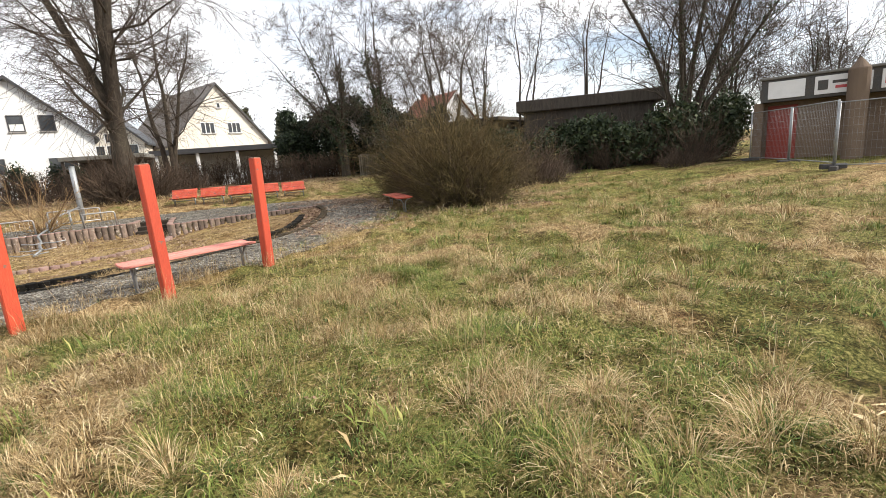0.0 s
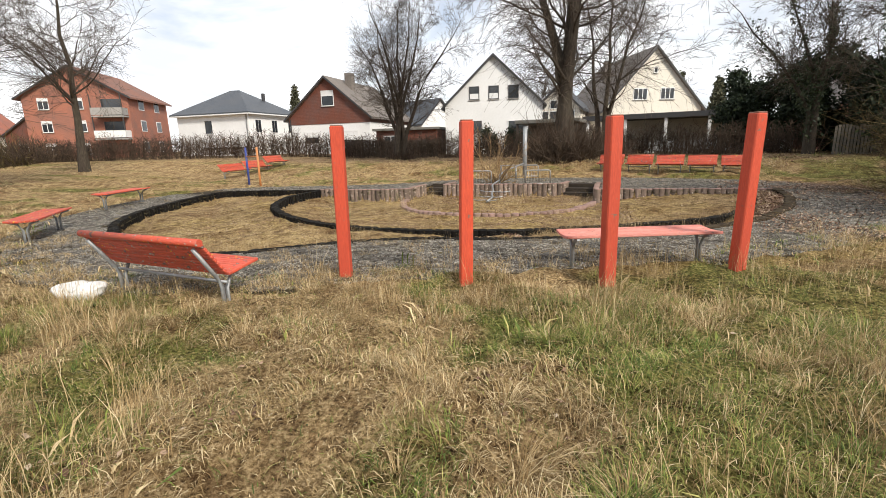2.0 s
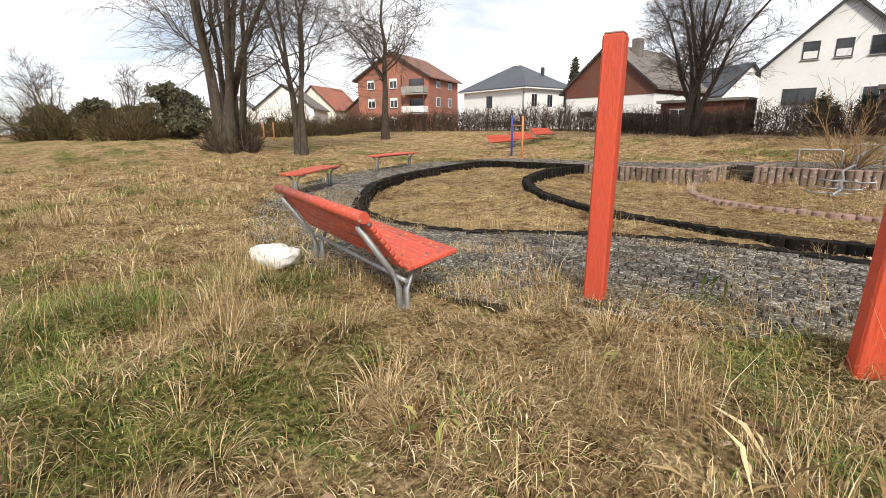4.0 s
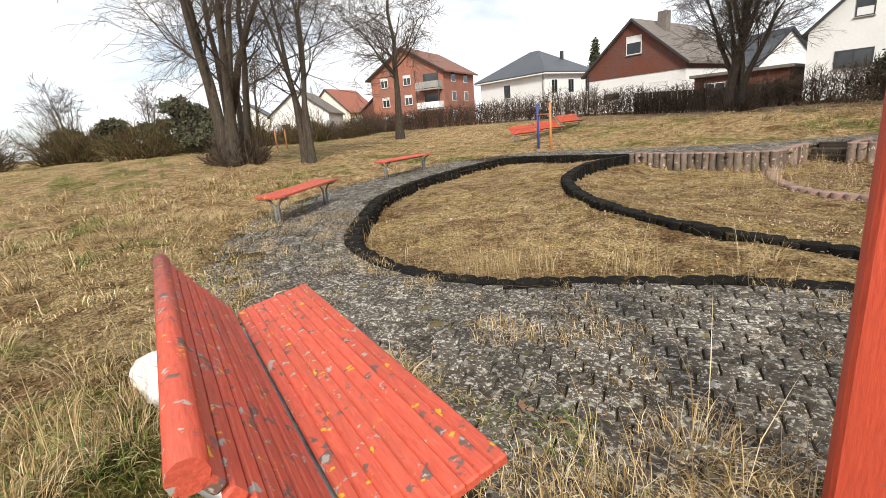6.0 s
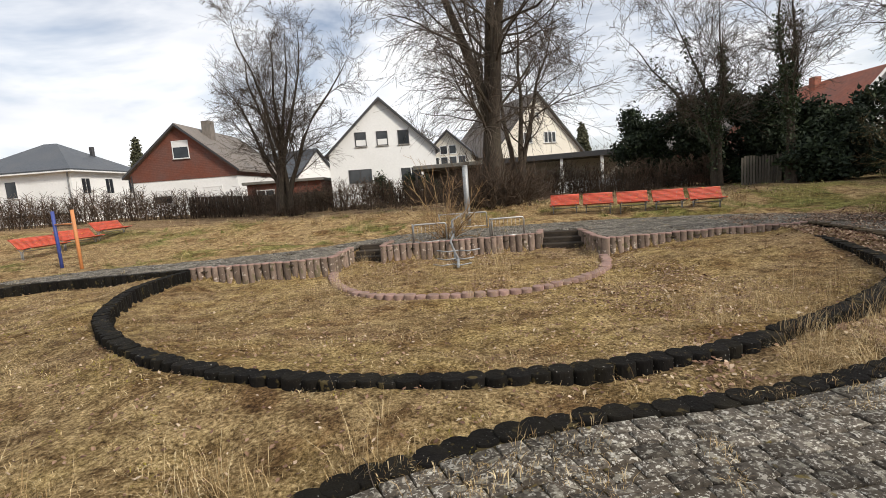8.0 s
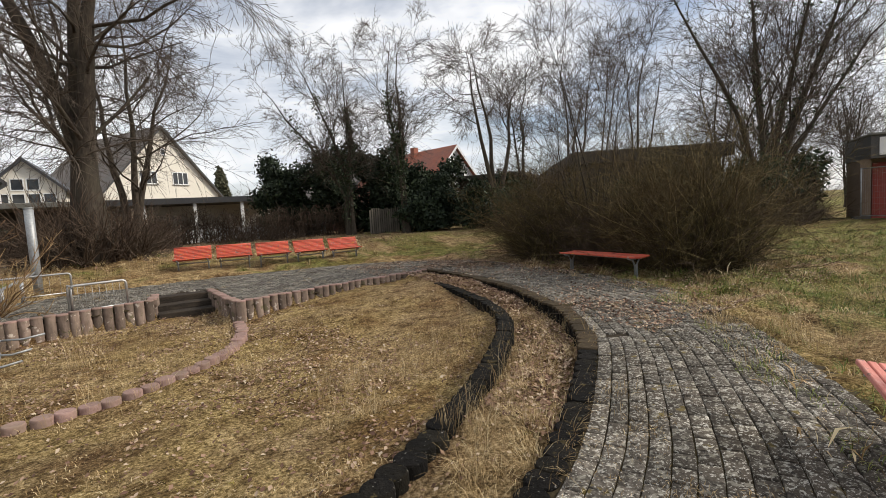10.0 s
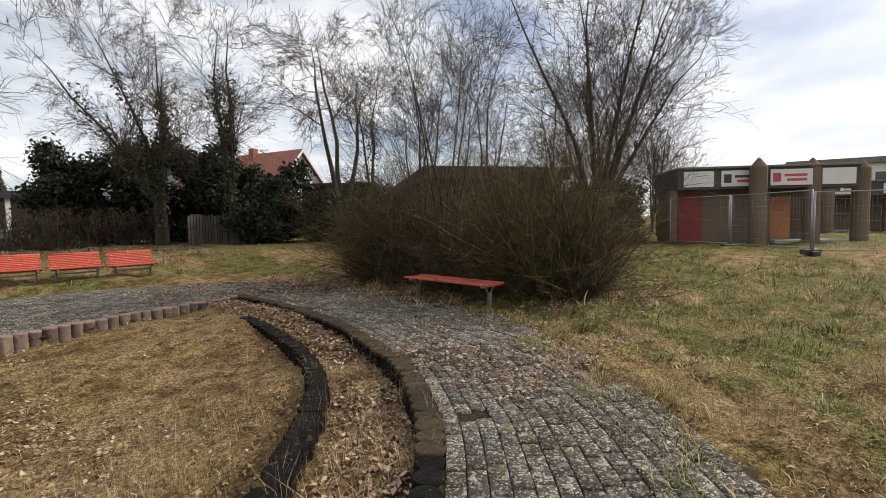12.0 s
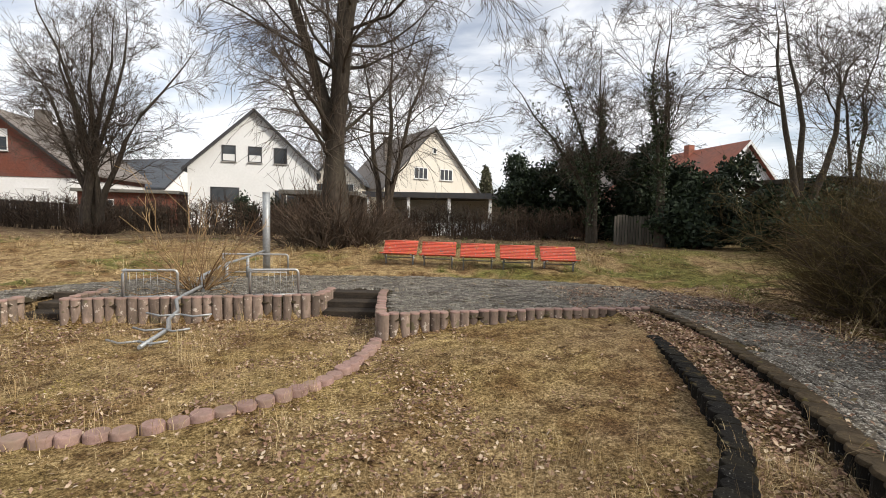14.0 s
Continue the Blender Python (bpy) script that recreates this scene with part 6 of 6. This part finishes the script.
STEPS = even([(-1.9, 4.1), (-2.9, 4.8), (-3.9, 5.6)], 0.1)
LAWN = ((215000, -6.3, 3.4, 0.2, 7.2, 1.0), (50000, -11, 6, -1.5, 12, 1.6), (46000, -24, 14, -2, 28, 2.6), (50000, 1.5, 15, 2.5, 14, 1.7), (26000, -13, -6, 0.5, 7, 1.5), (20000, -60, 30, -8, 36, 5.0))
sward("dead_grass", LAWN, M["straw"], "matted dead straw-coloured grass", 501, False, 0.105, 0.0042, 1.35, on_lawn)
sward("green_grass", LAWN, M["grass"], "patches of green lawn grass", 502, True, 0.10, 0.0038, 1.05, on_lawn)
sward("basin_grass", ((170000, -15, 2.6, 6.8, 18.5, 1.3),), M["straw"], "thin dead grass on the basin floor", 503, False, 0.06, 0.0042, 1.25,
      lambda x, y: is_basin(x, y) & (vnoise(x, y, 0.7, 55) > 0.22 + 0.25 * sm(x, -3, 1)))
sward("tall_dead_grass", ((52000, -7.0, 1.8, 2.6, 8.6, 1.1), (9000, -1, 6, 1.2, 9, 1.2), (16000, -2.5, 2.0, 9.4, 14.0, 0.9), (9000, -8.5, -2.5, 13.6, 18.4, 1.1), (2500, -9, -5, 6.7, 8.0, 1.0), (6000, -5, 6, 23.5, 25.5, 1.6)), M["straw"], "tall dry grass stalks", 504, False, 0.33, 0.0026, 0.45,
      lambda x, y: (on_lawn(x, y) | is_basin(x, y)) & (vnoise(x, y, 0.6, 56) > 0.50) & clear_of(x, y, STEPS, 0.38))
sward("joint_grass", ((190000, -12, 3, 4.9, 12.5, 0.9), (22000, -16, 5, 5, 23, 1.5)), M["straw"], "dead grass growing in the paving joints", 505, False, 0.075, 0.0038, 0.8,
      lambda x, y: is_paved(x, y) & (vnoise(x, y, 0.3, 57) * 0.6 + vnoise(x, y, 1.6, 58) * 0.4 > 0.54))
sward("moss_tufts", ((26000, -16, 5.6, 4.7, 19.5, 1.3),), M["moss"], "yellow green moss along the paving edge", 506, False, 0.03, 0.008, 0.7,
      lambda x, y: ~is_basin(x, y) & (vnoise(x, y, 0.7, 59) > 0.48) & (~clear_of(x, y, edge_line[::2], 0.55) | ~clear_of(x, y, outer_line[::2], 0.24)) & (x > -9))


def tussocks(name, spots, mat, label, seed, per, tall, width):
    """Clumps whose long blades arch outwards, combed one way by rain."""
    rng = np.random.default_rng(seed)
    k = len(spots)
    size = np.repeat(rng.uniform(0.55, 1.3, k), per)
    cx, cy = np.repeat(spots[:, 0], per), np.repeat(spots[:, 1], per)
    a = rng.uniform(0, 2 * np.pi, k * per)
    comb = np.repeat(rng.uniform(0, 2 * np.pi, k), per)
    dx, dy = np.cos(a) + 0.8 * np.cos(comb), np.sin(a) + 0.8 * np.sin(comb)
    n = np.hypot(dx, dy) + 1e-6
    dx, dy = dx / n, dy / n
    q = rng.uniform(0, 0.13, k * per) * size
    b = np.stack([cx + q * np.cos(a), cy + q * np.sin(a)], -1)
    z = floor_at(b[:, 0], b[:, 1]) - 0.015
    L = tall * size * rng.uniform(0.45, 1.2, k * per)
    lean = np.clip(rng.normal(1.05, 0.35, k * per), 0.1, 1.6)
    w = width * rng.uniform(0.6, 1.3, k * per)
    side = np.stack([-dy, dx], -1) * (w / 2)[:, None]
    pts, p, h, l = [], b.copy(), z.copy(), lean * 0.45
    for j in range(4):
        pts.append(np.concatenate([p, h[:, None]], 1))
        p = p + np.stack([dx, dy], -1) * (np.sin(l) * L / 3)[:, None]
        h = np.maximum(h + np.cos(l) * L / 3, z + 0.02)
        l = np.minimum(l + lean * 0.6, 2.0)
    s3 = np.concatenate([side, np.zeros((k * per, 1))], 1)
    V = np.stack([pts[0] - s3 * 0.6, pts[0] + s3 * 0.6, pts[1] - s3, pts[1] + s3, pts[2] - s3 * 0.8, pts[2] + s3 * 0.8, pts[3]], 1).reshape(-1, 3)
    i = np.arange(k * per)[:, None, None] * 7
    F = (i + np.array([(0, 1, 3), (0, 3, 2), (2, 3, 5), (2, 5, 4), (4, 5, 6)])[None]).reshape(-1, 3)
    return tagged(link_mesh(name, raw_mesh(name, V, F), mat), label, "grass", kind="stuff")


def tuft_spots(areas, seed, keep_where):
    rng = np.random.default_rng(seed)
    x = np.concatenate([rng.uniform(a[1], a[2], a[0]) for a in areas])
    y = np.concatenate([rng.uniform(a[3], a[4], a[0]) for a in areas])
    k = keep_where(x, y)
    return np.stack([x[k], y[k]], -1)


TUFTED = ((900, -6.3, 3.4, 0.2, 7.2), (420, 1.5, 13, 2.5, 14), (300, -13, -6, 0.5, 7))
FIELD = ((420, -24, -9, -2, 9), (380, 3.0, 16, 3, 20), (260, -22, 4, 22, 30))
tussocks("straw_tussocks", tuft_spots(TUFTED, 511, lambda x, y: on_lawn(x, y) & (vnoise(x, y, 0.9, 91) > 0.45)), M["straw"], "pale dead grass tussocks combed flat by rain", 512, 85, 0.24, 0.0030)
tussocks("green_tussocks", tuft_spots(TUFTED, 513, lambda x, y: on_lawn(x, y) & (vnoise(x, y, 0.9, 92) > 0.52) & (green_at(x, y) > 0.3)), M["grass"], "rank green grass tussocks in the lawn", 514, 75, 0.19, 0.0032)
tussocks("field_tussocks", tuft_spots(FIELD, 521, lambda x, y: on_lawn(x, y) & (vnoise(x, y, 1.6, 96) > 0.42)), M["straw"], "pale dead tussocks out on the rough lawn", 522, 36, 0.30, 0.009)
tussocks("green_field_tussocks", tuft_spots(FIELD, 523, lambda x, y: on_lawn(x, y) & (green_at(x, y) > 0.3)), M["grass"], "rank green tussocks out on the rough lawn", 524, 36, 0.22, 0.009)
tussocks("trough_tussocks", tuft_spots(((420, -2.5, 2.2, 8.6, 14.0), (90, -11, 1, 9, 17)), 515, lambda x, y: is_basin(x, y) & ((~clear_of(x, y, outer_line[::2], 0.62) & (y < 12.2)) | (vnoise(x, y, 1.1, 93) > 0.74))), M["straw"], "bleached dead grass tufts between the kerbs", 516, 60, 0.22, 0.0028)

sward("basin_moss", ((30000, -13, 2.2, 7.5, 18.2, 1.3),), M["moss"], "olive moss patches on the basin floor", 518, False, 0.03, 0.007, 1.0,
      lambda x, y: is_basin(x, y) & (vnoise(x, y, 0.9, 94) * 0.6 + vnoise(x, y, 0.3, 95) * 0.4 > 0.55))

lrng = np.random.default_rng(88)


def litter(n, x0, x1, y0, y1, size, where):
    x, y = lrng.uniform(x0, x1, n), lrng.uniform(y0, y1, n)
    k = where(x, y)
    x, y = x[k], y[k]
    n = len(x)
    z = np.where(is_paved(x, y), 0.006, floor_at(x, y)) + lrng.uniform(0.004, 0.03, n)
    a, t1, t2 = lrng.uniform(0, 2 * np.pi, n), lrng.normal(0, 0.35, n), lrng.normal(0, 0.35, n)
    s = size * lrng.uniform(0.5, 1.3, n)
    V = []
    for u, w in ((-1, 0), (-0.2, -0.6), (0.9, -0.1), (-0.1, 0.6)):
        lx, ly = u * s, w * s
        V.append(np.stack([x + lx * np.cos(a) - ly * np.sin(a), y + lx * np.sin(a) + ly * np.cos(a), z + lx * t1 + ly * t2 + 0.25 * np.abs(ly)], -1))
    i = np.arange(n)[:, None, None] * 4
    return np.stack(V, 1).reshape(-1, 3), (i + np.array([(0, 1, 2), (0, 2, 3)])[None]).reshape(-1, 3)


vv, ff = join([litter(20000, -4, 2.4, 9.3, 18.4, 0.024, lambda x, y: is_basin(x, y) & (lrng.uniform(0, 1, len(x)) < 0.05 + 0.9 * sm(vnoise(x, y, 0.7, 61) + 0.12 * sm(x, -1, 1.5), 0.5, 0.9))),
               litter(46000, -3, 3.0, 9.3, 18.4, 0.027, lambda x, y: is_basin(x, y) & ~clear_of(x, y, outer_line[::2], 0.75) & (x > -1.5)),
               litter(12000, -9, -1, 14, 20.2, 0.025, lambda x, y: is_basin(x, y) & (vnoise(x, y, 0.8, 64) > 0.72 - 0.5 * sm(y, 15.6, 18.0))),
               litter(42000, 1.0, 8, 11, 21, 0.023, lambda x, y: ~is_basin(x, y) & (lrng.uniform(0, 1, len(x)) < 0.1 + 0.9 * sm(vnoise(x, y, 0.9, 62) + 0.2 * sm(x, 3, 5), 0.3, 0.9))),
               litter(9000, -15, -1, 6.8, 16.5, 0.021, lambda x, y: is_basin(x, y)),
               litter(2600, -7.5, 0.5, 2.0, 6.5, 0.024, lambda x, y: on_lawn(x, y) & (vnoise(x, y, 0.5, 63) > 0.7)),
               litter(4000, -12, 6, 25, 37, 0.05, on_lawn)])
tagged(link_mesh("leaf_litter", raw_mesh("leaf_litter", vv, ff), M["leaf"]), "dry brown fallen leaves", "leaves", kind="stuff")

# thin dead stalks and fallen twigs on the paving
n = 260
tx, ty = lrng.uniform(-6, 2.5, n), lrng.uniform(5.5, 12.5, n)
kk = is_paved(tx, ty)
tx, ty = tx[kk], ty[kk]
a = lrng.uniform(0, 2 * np.pi, len(tx))
P = strands(np.stack([tx, ty, np.full(len(tx), 0.012)], -1), np.stack([np.cos(a), np.sin(a), np.full(len(tx), 0.06)], -1), lrng.uniform(0.1, 0.75, len(tx)), 6, 0.12, 0.0, lrng)
P[:, :, 2] = np.clip(P[:, :, 2], 0.006, 0.07)
v, f = tubes(P, np.full((len(tx), 6), 0.0026), 3)
tagged(link_mesh("fallen_twigs", raw_mesh("fallen_twigs", v, f), M["twig"]), "thin fallen twigs on the paving", "twigs", kind="stuff")
